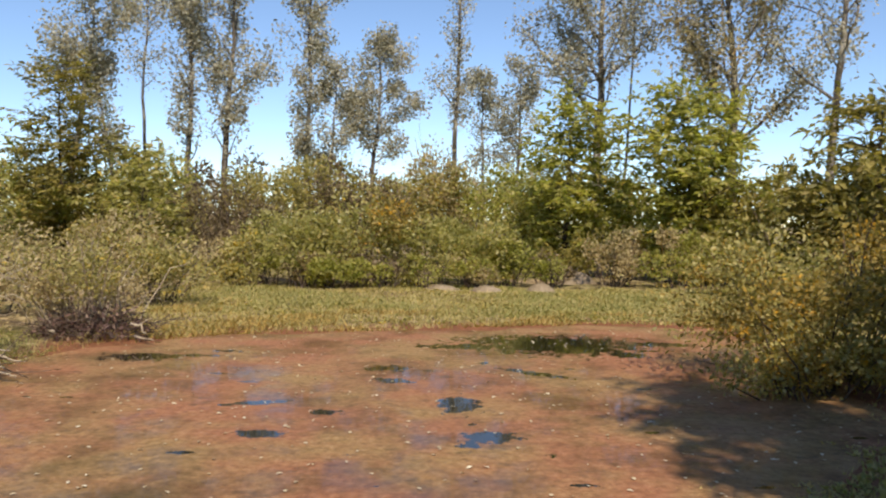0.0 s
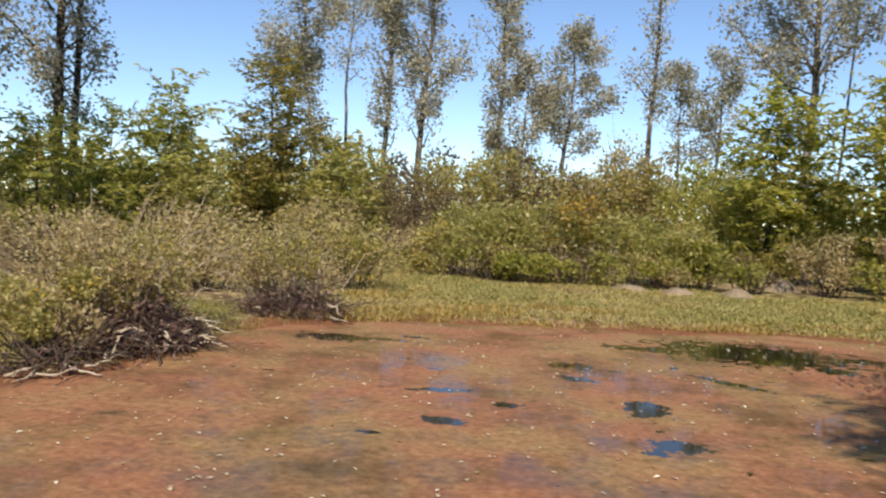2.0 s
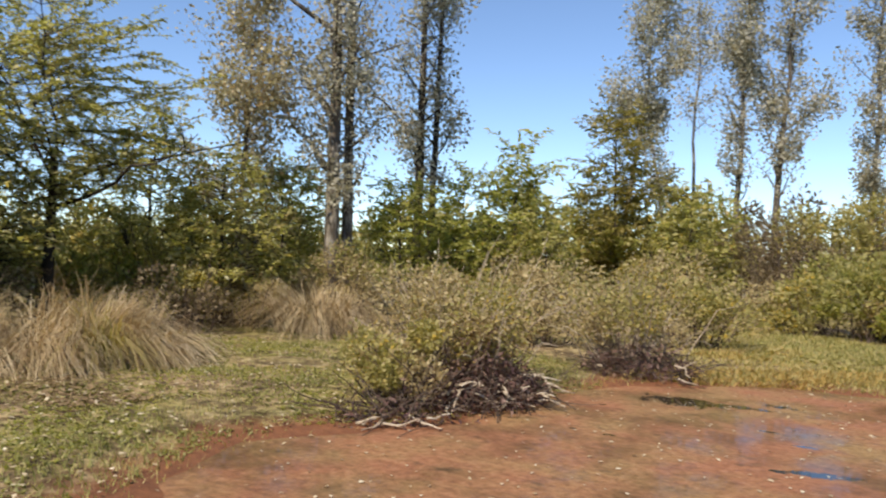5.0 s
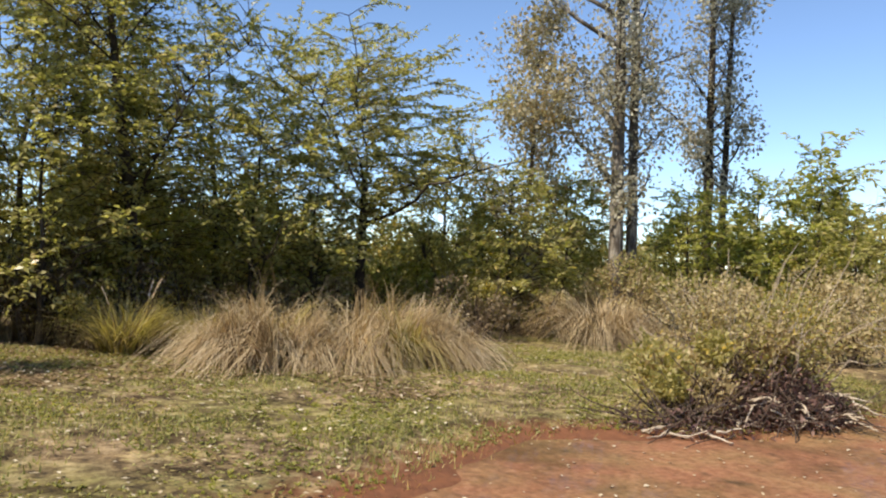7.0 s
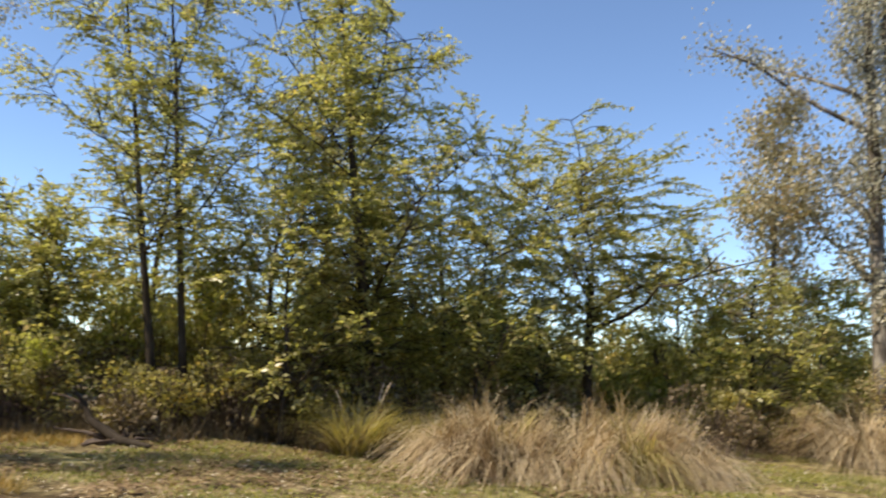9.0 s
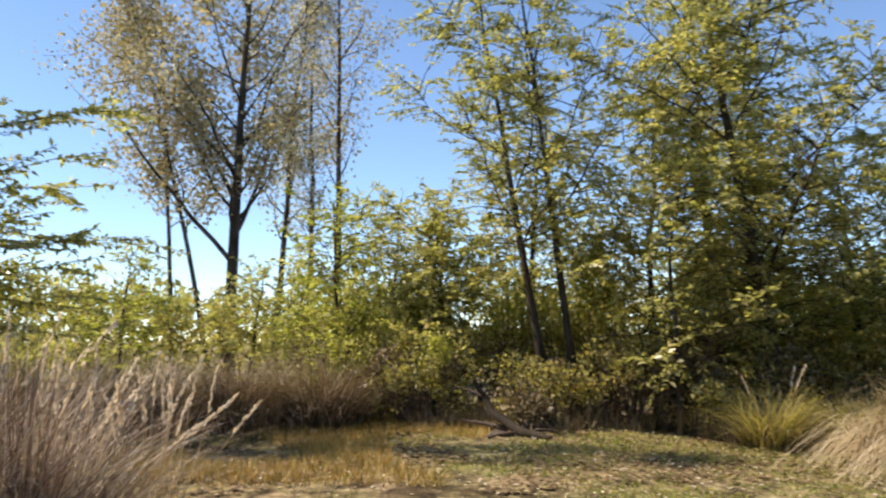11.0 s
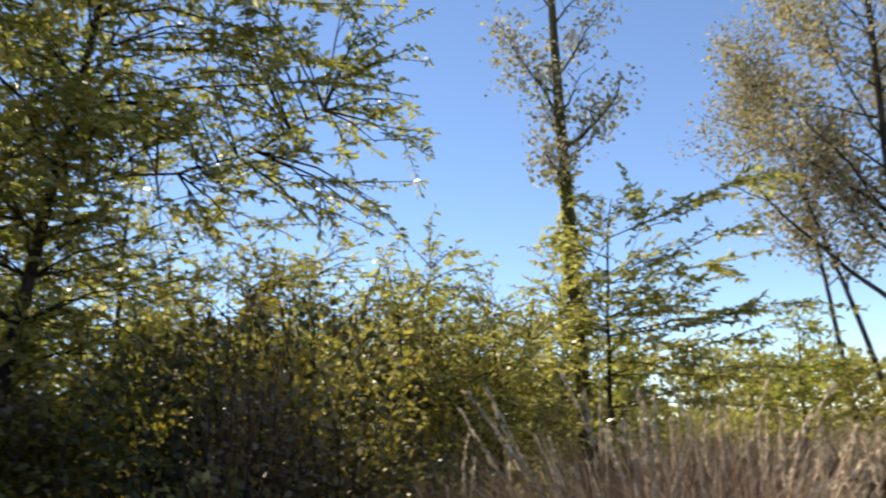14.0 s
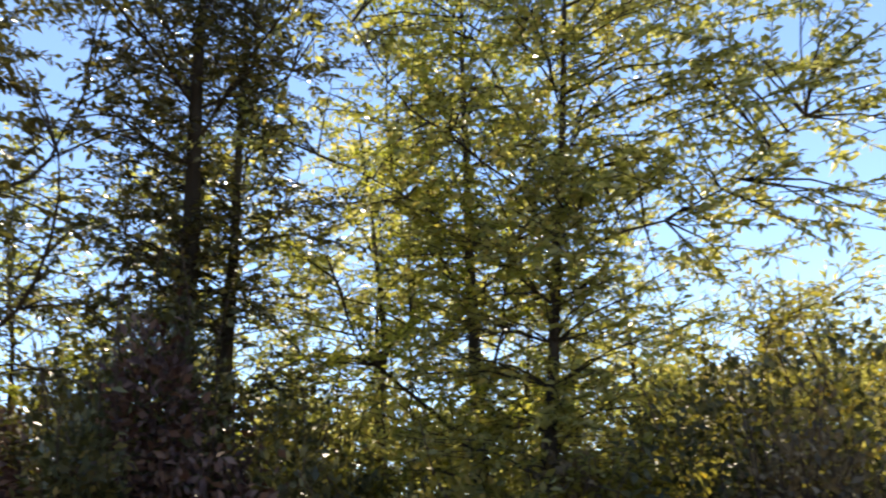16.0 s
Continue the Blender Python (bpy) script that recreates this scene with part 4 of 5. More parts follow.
locust(-13.75, 7.1, 6.5, 3.4, "locust with an open forked crown of level yellow-green sprays", 0.36, 0.115, 8, 150, 0.36, 51, leaf=0.105, step=0.045, fill=2.0, side=3, twig=1.3, vase=True, straight=True, lean=(-0.1, 0.1),
       long_sprays=((1.15, -35, 2.9, 22), (1.25, -35, 2.7, 25), (1.35, -30, 2.5, 28), (1.2, -28, 2.8, 12), (1.1, -35, 2.9, 8), (1.4, -35, 2.1, 30), (1.3, -40, 2.5, 15), (1.05, -30, 2.6, 3), (0.98, -34, 2.4, 0),
                    (1.25, 140, 2.2, 15), (1.35, 150, 2.0, 20), (1.15, 145, 2.4, 8), (1.05, 150, 2.2, 4)))
locust(-12.9, 9.9, 3.5, 2.1, "low bushy locust with yellow-green leaves", 0.15, 0.06, 7, 150, 0.05, 52, leaf=0.14, fill=1.5)
locust(-14.6, 12.8, 3.6, 1.9, "low bushy locust with yellow-green leaves", 0.15, 0.06, 7, 90, 0.05, 53, leaf=0.145, twig=1.5)
locust(-12.4, 14.4, 3.2, 1.7, "low dark green locust sapling", 0.15, 0.05, 7, 80, 0.05, 54, LEAF_GREEN, leaf=0.145, twig=1.5)
locust(-12.6, 17.0, 3.6, 1.9, "low dark green locust sapling", 0.15, 0.05, 7, 90, 0.05, 55, LEAF_GREEN, leaf=0.145, twig=1.5)
locust(-10.6, 17.8, 2.9, 1.6, "low feathery locust with pale green sprays", 0.15, 0.05, 6, 60, 0.05, 56, leaf=0.145, twig=1.5)
locust(-13.35, 3.25, 8.4, 3.3, "tall dense locust with yellow-green leaves down to the undergrowth", 0.26, 0.12, 11, 280, 0.14, 57, leaf=0.115, step=0.06, fill=2.7, straight=True, cone=0.5, lean=(-0.1, -1.1))
locust(-15.6, 5.0, 6.2, 2.6, "dense locust with yellow-green leafy sprays", 0.25, 0.09, 8, 140, 0.10, 58, leaf=0.122, twig=1.5, step=0.08, fill=1.1)
locust(-13.05, -0.03, 7.8, 2.6, "twin-stemmed locust with an open feathery crown", 0.34, 0.075, 11, 170, 0.26, 59, leaf=0.11, step=0.058, fill=1.3, straight=True, cone=0.35, lean=(0.0, -1.1))
locust(-13.07, 0.38, 8.2, 2.6, "thin-stemmed locust with an open feathery crown", 0.4, 0.07, 11, 160, 0.28, 60, leaf=0.11, step=0.058, fill=1.3, straight=True, cone=0.35, lean=(-0.15, -0.9))
for k, (lx, ly, lh, lr) in enumerate(((-12.6, 1.7, 3.9, 1.9), (-12.9, 4.7, 3.9, 1.9), (-13.4, 6.0, 3.4, 1.7), (-14.0, -2.0, 3.7, 1.7))):
    locust(lx, ly, lh, lr, "low locust with level sunlit sprays before the taller trees", 0.2, 0.05, 8, 90, 0.24, 480 + k, leaf=0.12, step=0.07, fill=1.5, twig=1.3)
locust(-16.0, -0.5, 6.4, 2.6, "dense locust deep in the thicket", 0.2, 0.08, 8, 130, 0.06, 61, leaf=0.122, twig=1.5, step=0.085, fill=1.1)
locust(-15.2, 2.6, 8.2, 2.7, "tall dense locust deep in the thicket", 0.2, 0.09, 9, 170, 0.2, 62, leaf=0.122, step=0.07, fill=1.7, straight=True, cone=0.3)

# ---- poplar group and locusts beyond the tussocks ----
poplar(-21.4, -8.85, 13.8, "forked poplar with spreading limbs and thin brownish leaves", (-0.3, 0.5), 0.19, 0.30, 0.27, 34, 46, 7400, 0.15, 71, mat=LEAF_POPLAR_WARM, straight=True,
       forks=((0.25, 208, 5.6, 54), (0.3, 20, 4.2, 60), (0.42, 205, 4.0, 50), (0.36, 150, 4.0, 50)), bark=BARK_DARK)
poplar(-25.6, -7.1, 14.5, "thin straight poplar with few leaves", (1.0, 0.4), 0.13, 0.4, 0.13, 22, 50, 2000, 0.13, 72, bark=BARK_DARK, mat=LEAF_POPLAR_WARM, straight=True, forks=((0.7, 30, 2.2, 45),))
poplar(-22.5, -11.0, 10.5, "slim poplar with brownish leaves", (0.3, -0.5), 0.09, 0.4, 0.24, 22, 48, 3000, 0.14, 73, bark=BARK_DARK, mat=LEAF_POPLAR_WARM, straight=True)
poplar(-22.1, -9.7, 11.5, "slim slanting poplar with brownish leaves", (1.3, -2.2), 0.09, 0.35, 0.22, 24, 50, 3000, 0.14, 74, bark=BARK_DARK, mat=LEAF_POPLAR_WARM, straight=True)
poplar(-26.2, -9.5, 14.5, POP, (0, 0.4), 0.13, 0.3, 0.12, 22, 55, 2600, 0.13, 75, bark=BARK_DARK)
poplar(-27.0, -8.6, 13.0, POP, (0.1, -0.5), 0.12, 0.3, 0.12, 22, 55, 2200, 0.13, 76, bark=BARK_DARK)
poplar(-9.16, -7.72, 11.5, "tall trunk wrapped in yellow-green creeper, with bare limbs above", (-0.15, 0.1), 0.135, 0.40, 0.085, 24, 45, 2500, 0.10, 77, bark=BARK_IVY, clump=0.2, ivy=2100, straight=True,
       forks=((0.46, 20, 1.1, 18), (0.70, 165, 2.4, 24)))
locust(-9.15, -7.35, 4.5, 2.0, "feathery locust sapling with long level sprays", 0.2, 0.05, 6, 70, 0.10, 78, leaf=0.125, step=0.05, gap=0.15,
       long_sprays=((0.88, 30, 2.4, 14), (0.74, 34, 2.3, 5), (0.58, 28, 2.6, 5), (0.46, 32, 2.4, 4), (0.36, 36, 2.2, 4), (0.64, 60, 1.6, 8), (0.5, 64, 1.6, 5)))
locust(-8.2, -8.6, 3.0, 1.8, "low yellow-green locust sapling", 0.12, 0.05, 6, 80, 0.05, 79, leaf=0.13, step=0.065)
locust(-14.4, -7.8, 3.1, 1.7, "low bushy fresh green sapling", 0.12, 0.05, 6, 80, 0.05, 80, LEAF_GREEN, leaf=0.13)
locust(-16.0, -6.0, 3.0, 1.8, "low bushy fresh green sapling", 0.12, 0.05, 6, 80, 0.05, 81, leaf=0.13)
locust(-13.9, -3.6, 3.9, 1.7, "upright bushy green sapling", 0.15, 0.06, 7, 100, 0.05, 82, LEAF_GREEN, leaf=0.13)
locust(-14.3, -2.0, 3.4, 1.8, "bushy yellow-green sapling in the thicket", 0.12, 0.06, 7, 100, 0.05, 83, leaf=0.13)

# ---- locusts and dark trees close by, towards the sun ----
locust(-1.55, -5.13, 6.6, 2.35, "slim locust with level sprays of yellow-green leaves", 0.45, 0.06, 9, 170, 0.16, 91, leaf=0.076, step=0.036, fill=2.8, side=3, straight=True, lean=(-1.05, 0.0),
       long_sprays=((0.60, 80, 2.3, 2), (0.66, 76, 2.2, 10), (0.72, 80, 2.3, 14), (0.78, 82, 2.2, 20), (0.70, 58, 1.6, 8), (0.82, 66, 1.7, 16), (0.76, 50, 1.4, 8)))
locust(-1.4, -6.6, 7.0, 2.4, "slim locust with level sprays of yellow-green leaves", 0.3, 0.085, 10, 170, 0.16, 92, LEAF_GREEN, leaf=0.08, step=0.042, fill=2.1, straight=True, lean=(-0.25, 0.25))
# Backlight shade on these two crowns is painted by their near-black leaves.
locust(0.7, -5.6, 7.2, 1.6, "dark-trunked locust in front of the sun", 0.62, 0.125, 9, 150, 0.20, 93, LEAF_GLOSSY_SHADE, leaf=0.085, step=0.05, fill=1.9, straight=True, lean=(-0.5, 0.25))
locust(0.48, -5.95, 7.0, 1.5, "thin dark-trunked locust in front of the sun", 0.5, 0.08, 8, 120, 0.22, 94, LEAF_GLOSSY_SHADE, leaf=0.085, step=0.05, fill=1.8, straight=True, lean=(-0.35, 0.1))
locust(-0.6, -8.6, 6.5, 2.6, "locust in the thicket with yellow-green leaves", 0.25, 0.07, 8, 150, 0.08, 95, leaf=0.10, step=0.055, fill=1.6)
locust(3.5, -2.9, 12.6, 2.5, "tall dark locust at the thicket's edge", 0.3, 0.11, 10, 260, 0.25, 96, LEAF_DARK, leaf=0.26, step=0.08, fill=3.4, straight=True)
# Crown darkened by leaf colour to stand in for shade on this side.
locust(1.9, -5.3, 8.8, 2.2, "dark dense locust at the thicket's edge", 0.25, 0.09, 10, 170, 0.16, 100, LEAF_GLOSSY_SHADE, leaf=0.09, step=0.055, fill=2.0)
locust(-3.4, -9.4, 5.4, 2.3, "locust in the thicket with yellow-green leaves", 0.2, 0.06, 8, 120, 0.06, 97, leaf=0.085, step=0.055, fill=1.6)
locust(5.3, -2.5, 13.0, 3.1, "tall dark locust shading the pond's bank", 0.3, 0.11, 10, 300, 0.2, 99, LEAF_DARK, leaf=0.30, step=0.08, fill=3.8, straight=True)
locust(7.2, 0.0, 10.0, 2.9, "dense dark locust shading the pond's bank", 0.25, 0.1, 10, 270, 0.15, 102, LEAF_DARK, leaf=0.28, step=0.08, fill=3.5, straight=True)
for k, (lx, ly, lh) in enumerate(((-5.6, -6.7, 3.1), (-4.3, -7.2, 3.3), (-7.0, -7.0, 3.0), (-3.6, -6.2, 2.9))):
    locust(lx, ly, lh, 1.5, "low bushy yellow-green locust sapling", 0.12, 0.04, 8, 80, 0.05, 460 + k, (LEAF_ACACIA, LEAF_DARK)[k % 2], leaf=0.085, step=0.055, fill=1.5)
locust(-6.2, -7.6, 3.5, 1.3, "thin locust sapling with few leaves", 0.3, 0.03, 6, 70, 0.2, 98, leaf=0.10, step=0.06, gap=0.3)

# ---- bushes beyond the pond ----
shrub(-3.9, 18.8, 2.0, 1.5, 2.1, "olive bush with yellowing leaves at the pond meadow", 6500, 0.10, 101, LEAF_ACACIA, second=LEAF_SHRUB, share=0.5)
shrub(-1.8, 19.2, 2.0, 1.5, 2.3, "olive bush with yellow autumn leaves", 7000, 0.10, 102, LEAF_ACACIA, second=LEAF_ORANGE, share=0.3)
shrub(0.2, 19.4, 1.9, 1.4, 2.0, "olive bush with yellowing leaves at the pond meadow", 6500, 0.10, 103, LEAF_ACACIA, second=LEAF_SHRUB, share=0.5)
shrub(1.3, 19.2, 1.0, 0.9, 1.4, "low green bush at the meadow edge", 2800, 0.09, 104, LEAF_GREEN)
shrub(-2.6, 17.8, 0.9, 0.8, 0.9, "low leafy green bush in marsh grass", 2200, 0.10, 105, LEAF_GREEN)
shrub(-5.6, 19.6, 1.5, 1.2, 1.2, "low tangled olive bush at the meadow edge", 3500, 0.09, 106, second=LEAF_TAN, share=0.3)
shrub(-6.5, 23.3, 2.3, 1.4, 3.1, "upright leafless grey-brown bush", 8500, 0.10, 107, LEAF_GREY, stems=70, width=0.25, lobes=12)
shrub(-6.2, 27.4, 2.4, 1.6, 3.9, "tall dull olive bush behind the meadow", 5500, 0.13, 108, LEAF_SHRUB, second=LEAF_GREY, share=0.4)
shrub(-3.2, 27.8, 2.6, 1.6, 3.9, "tall dull olive bush behind the meadow", 5500, 0.13, 109, LEAF_GREY, second=LEAF_SHRUB, share=0.5)
shrub(-0.5, 28.0, 2.2, 1.6, 4.5, "tall dull olive bush behind the meadow", 5500, 0.13, 110, LEAF_SHRUB, second=LEAF_TAN, share=0.4)
shrub(2.4, 26.5, 2.4, 1.6, 3.4, "dark green bush below the poplars", 5000, 0.13, 111, LEAF_GREEN, second=LEAF_ACACIA, share=0.5)
shrub(4.0, 19.7, 0.9, 0.8, 1.7, "small twiggy bush with tan leaves", 2400, 0.08, 112, LEAF_TAN)
shrub(5.4, 19.2, 1.1, 0.9, 1.6, "small green bush beside bare earth", 2800, 0.09, 113, LEAF_GREEN, second=LEAF_TAN)
shrub(6.2, 17.4, 1.2, 1.0, 1.4, "tangled olive bush with yellow tips", 3000, 0.08, 114, second=LEAF_ORANGE, share=0.2)
shrub(8.4, 15.5, 2.0, 1.5, 2.0, "olive bush with yellow autumn leaves", 5000, 0.09, 115, LEAF_ORANGE, second=LEAF_DARK)
# The dark gap under the trees is imitated by a darker leaf.
shrub(4.6, 22.5, 2.6, 1.0, 1.6, "undergrowth below the locusts with shade in its leaf colour", 4500, 0.11, 116, LEAF_DARK)
shrub(7.8, 19.8, 2.4, 1.2, 2.0, "undergrowth below the locusts with shade in its leaf colour", 4500, 0.11, 117, LEAF_DARK)
shrub(3.8, 8.3, 1.8, 1.7, 1.75, "wide straggly bush with orange-tipped autumn leaves hanging over the pond", 16000, 0.057, 118, LEAF_ORANGE, lobes=22, stems=36, skirt=1.0, second=LEAF_SHRUB, share=0.4)
shrub(3.3, 7.5, 1.1, 0.8, 0.85, "low fringe of olive and orange leaves at the water's edge", 5500, 0.05, 120, LEAF_SHRUB, lobes=14, stems=24, skirt=1.0, second=LEAF_ORANGE, share=0.4)
shrub(5.4, 7.4, 1.6, 1.6, 1.9, "straggly olive bush beside the pond", 6500, 0.06, 119, LEAF_SHRUB, second=LEAF_ORANGE, share=0.3, stems=40)

for k, (az, far, high, m) in enumerate(((1, 31, 3.4, LEAF_SHRUB), (-4, 30, 3.2, LEAF_GREEN), (6, 31, 3.6, LEAF_GREY), (11, 31, 3.4, LEAF_SHRUB), (16, 29, 3.2, LEAF_GREY), (20.5, 28, 2.9, LEAF_GREEN), (25, 27, 2.7, LEAF_SHRUB),
                                        (29.5, 26, 2.7, LEAF_GREEN), (-9, 27, 3.0, LEAF_DARK), (-14, 25, 3.0, LEAF_GREEN), (-19, 23, 2.6, LEAF_DARK), (-25, 21, 3.0, LEAF_DARK), (-31, 18, 3.0, LEAF_DARK))):
    shrub(-far * math.sin(radians(az)), far * math.cos(radians(az)), 2.4, 1.4, high * 1.3, "dull olive scrub closing the view behind the pond", 3600, 0.16, 400 + k, m, lobes=10, second=LEAF_SHRUB, share=0.3, group="scrub behind the pond")
locust(-12.4, 19.3, 4.6, 2.2, "bushy green locust beside the poplars", 0.12, 0.06, 8, 110, 0.04, 411, LEAF_GREEN, leaf=0.2, step=0.1, twig=1.4)
locust(-8.4, 21.6, 3.4, 1.9, "low feathery locust with pale green sprays", 0.12, 0.05, 7, 80, 0.04, 412, LEAF_ACACIA, leaf=0.2, step=0.1, twig=1.4)

for k, (sx, sy, high) in enumerate(((-4.6, 17.9, 0.9), (-3.4, 18.0, 1.0), (-1.6, 18.1, 1.0), (-0.6, 18.3, 0.9), (0.5, 18.4, 0.9), (2.3, 19.0, 1.0))):
    shrub(sx, sy, 0.9, 0.6, high, "low leafy growth before the olive bushes", 1800, 0.08, 420 + k, (LEAF_SHRUB, LEAF_TAN, LEAF_GREY)[k % 3], second=LEAF_GREEN, share=0.3, group="low growth at the meadow", skirt=1.0)

# ---- bushes and brush piles on the pond's far bank ----
shrub(-5.1, 10.9, 1.3, 1.1, 1.55, "straggly tan and olive bush over a brush pile", 7000, 0.05, 121, LEAF_TAN, second=LEAF_SHRUB, share=0.45, stems=80, lobes=12, bark=DEADWOOD, skirt=0.5)
shrub(-5.9, 7.7, 1.35, 1.1, 1.6, "straggly tan and olive bush over a brush pile", 9500, 0.047, 122, LEAF_SHRUB, second=LEAF_TAN, share=0.5, stems=90, lobes=14, bark=DEADWOOD, skirt=0.5)
shrub(-5.4, 14.0, 1.3, 1.0, 1.6, "olive bush with pale yellowing leaves", 4200, 0.07, 123, second=LEAF_TAN, share=0.3)
shrub(-7.4, 12.4, 1.6, 1.2, 1.5, "dry tan bush with many bare stems", 5200, 0.06, 124, LEAF_TAN, stems=50)
shrub(-8.6, 11.0, 1.5, 1.2, 1.4, "dry tan bush with many bare stems", 5200, 0.06, 125, LEAF_TAN, second=LEAF_SHRUB, share=0.3, stems=50)
shrub(-9.4, 14.2, 2.2, 1.4, 1.5, "dry tan bush with many bare stems", 5200, 0.07, 126, LEAF_TAN, second=LEAF_SHRUB, share=0.3)
shrub(-7.8, 17.4, 2.2, 1.4, 1.8, "pale olive bush with tan patches", 5000, 0.08, 127, LEAF_SHRUB, second=LEAF_TAN, share=0.5)
brush_pile(-5.15, 7.3, 0.68, 0.5, 0.72, "heap of dead purplish brushwood with bleached sticks at the water's edge", 131, 240, 34, dead=4200, turn=68)
shrub(-5.45, 7.6, 0.75, 0.6, 1.05, "straggly olive and tan sprigs growing through brushwood", 3800, 0.047, 135, LEAF_SHRUB, second=LEAF_TAN, share=0.5, stems=60, bark=DEADWOOD, skirt=0.35)
shrub(-5.6, 6.55, 0.85, 0.65, 0.95, "low straggly olive bush growing through brushwood", 5200, 0.048, 134, LEAF_SHRUB, second=LEAF_TAN, share=0.35, stems=40, skirt=1.0)
brush_pile(-5.25, 6.1, 0.6, 0.35, 0.22, "low heap of dead twigs at the water's edge", 132, 70, 7, 500, 55)
brush_pile(-4.75, 10.3, 0.75, 0.45, 0.5, "heap of dead purplish brushwood with bleached sticks", 133, 120, 5, 1500, 10)

# ---- clearing's far edge ----
shrub(-11.6, 11.7, 1.3, 1.0, 1.75, "tan and olive bush hiding the foot of the poplars", 5200, 0.06, 136, LEAF_TAN, second=LEAF_ACACIA, share=0.5, stems=50)
shrub(-12.2, 8.7, 1.1, 0.9, 1.25, "olive and brown bush beside the forked locust", 4200, 0.06, 141, LEAF_SHRUB, stems=60, second=LEAF_GREY, share=0.35)
shrub(-12.3, 10.0, 1.2, 0.9, 1.15, "dry tan growth at the path's end", 4200, 0.06, 149, LEAF_TAN, stems=50, second=LEAF_SHRUB, share=0.4)
shrub(-13.4, 10.4, 1.4, 1.1, 1.3, "tangled olive undergrowth under poplars", 3800, 0.07, 142, LEAF_SHRUB, second=LEAF_TAN, share=0.4)
shrub(-12.9, 5.4, 1.6, 0.9, 1.1, "brown and tan undergrowth below the locust", 3800, 0.07, 143, LEAF_TAN, second=LEAF_GREY, share=0.3)
shrub(-13.6, 1.8, 1.3, 1.1, 1.9, "dark shaded undergrowth in the thicket", 4200, 0.08, 144, LEAF_SHRUB, second=LEAF_GREY, share=0.5)
shrub(-14.2, -1.2, 1.8, 1.1, 1.6, "dark shaded undergrowth in the thicket", 4200, 0.08, 145, LEAF_SHRUB, second=LEAF_GREY, share=0.5)
# Dark leaf colour adds the gloom of the thicket's interior to this one.
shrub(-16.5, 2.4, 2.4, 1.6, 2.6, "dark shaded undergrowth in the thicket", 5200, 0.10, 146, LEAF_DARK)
shrub(-17.0, 7.5, 2.4, 2.0, 2.2, "olive undergrowth behind the locusts", 5200, 0.10, 147, LEAF_SHRUB, second=LEAF_DARK, share=0.5)
shrub(-17.5, 12.0, 2.6, 2.0, 2.2, "olive undergrowth behind the poplars", 5200, 0.10, 148, LEAF_SHRUB, second=LEAF_GREEN, share=0.5)
for k, (tx, ty, tr, th, ln) in enumerate(((-10.7, 3.75, 0.55, 1.25, (0.2, -0.6)), (-10.2, 3.95, 0.75, 1.6, (0.5, -0.2)), (-10.65, 4.35, 0.7, 1.55, (0.2, 0.4)), (-10.05, 4.5, 0.55, 1.25, (0.6, 0.2)),
                                          (-9.85, 5.2, 0.75, 1.55, (0.5, -0.4)), (-9.7, 5.65, 0.8, 1.8, (0.7, 0.3)), (-10.3, 5.8, 0.8, 1.65, (0.1, 0.5)), (-9.8, 6.3, 0.7, 1.3, (0.2, 0.8)))):
    tussock(tx, ty, tr, th, "arching tussock of long dry straw-coloured grass", 720, 150 + k, STRAW, (1.2, 3.2), 0.016, second=(BROWN_STRAW, LITTER, GRASS_DRY)[k % 3], lean=ln, far=0.36, swirl=1.2, swaths=11)
tussock(-11.5, 3.7, 0.6, 0.8, "tussock of dry grass mixed with green", 900, 154, GRASS_DRY)
tussock(-10.75, 10.35, 0.9, 1.75, "round tussock of dry tan grass", 1500, 155, STRAW, (1.7, 3.0), 0.016, second=BROWN_STRAW, far=0.32, swirl=0.6, swaths=18)
tussock(-11.6, 2.6, 0.5, 0.9, "green and brown leafy tussock", 600, 156, GRASS_DRY, plumes=3, second=BROWN_STRAW)
tussock(-11.6, 7.0, 0.5, 0.8, "tussock of dry brown grass", 700, 157, BROWN_STRAW)
tussock(-13.6, 12.9, 0.9, 1.2, "round tussock of dry tan grass", 1000, 158)

# ---- tussocks and thicket towards the end of the pan ----
tussock(-4.6, -2.9, 0.75, 1.42, "large rusty tussock of tall grass with pale seed heads", 1500, 161, RUST_STRAW, (0.08, 0.95), 0.013, 24, second=BROWN_STRAW)
tussock(-5.1, -2.6, 0.65, 1.36, "large rusty tussock of tall grass with pale seed heads", 1100, 162, RUST_STRAW, (0.08, 0.95), 0.013, 20, second=BROWN_STRAW)
tussock(-4.1, -3.7, 0.7, 1.2, "dark rusty tussock of tall grass with seed heads", 2000, 163, BROWN_STRAW, (0.1, 0.8), 0.009, 5, second=RUST_STRAW)
tussock(-5.95, -2.3, 0.32, 1.12, "thin clump of pale grass stalks with drooping seed heads", 90, 164, STRAW, (0.1, 0.6), 0.008, 14)
tussock(-10.3, -5.9, 1.0, 1.25, "dark brown tussock of dry grass", 1300, 165, BROWN_STRAW, second=RUST_STRAW)
tussock(-11.0, -5.1, 1.0, 1.25, "dark brown tussock of dry grass", 1300, 166, BROWN_STRAW, second=RUST_STRAW)
tussock(-11.7, -4.2, 1.0, 1.25, "dark brown tussock of dry grass", 1300, 167, BROWN_STRAW, second=RUST_STRAW)
tussock(-12.2, -3.3, 1.0, 1.25, "dark brown tussock of dry grass", 1300, 168, BROWN_STRAW, second=RUST_STRAW)
tussock(-9.3, -6.4, 1.0, 1.25, "dark brown tussock of dry grass", 1300, 169, BROWN_STRAW, second=RUST_STRAW)
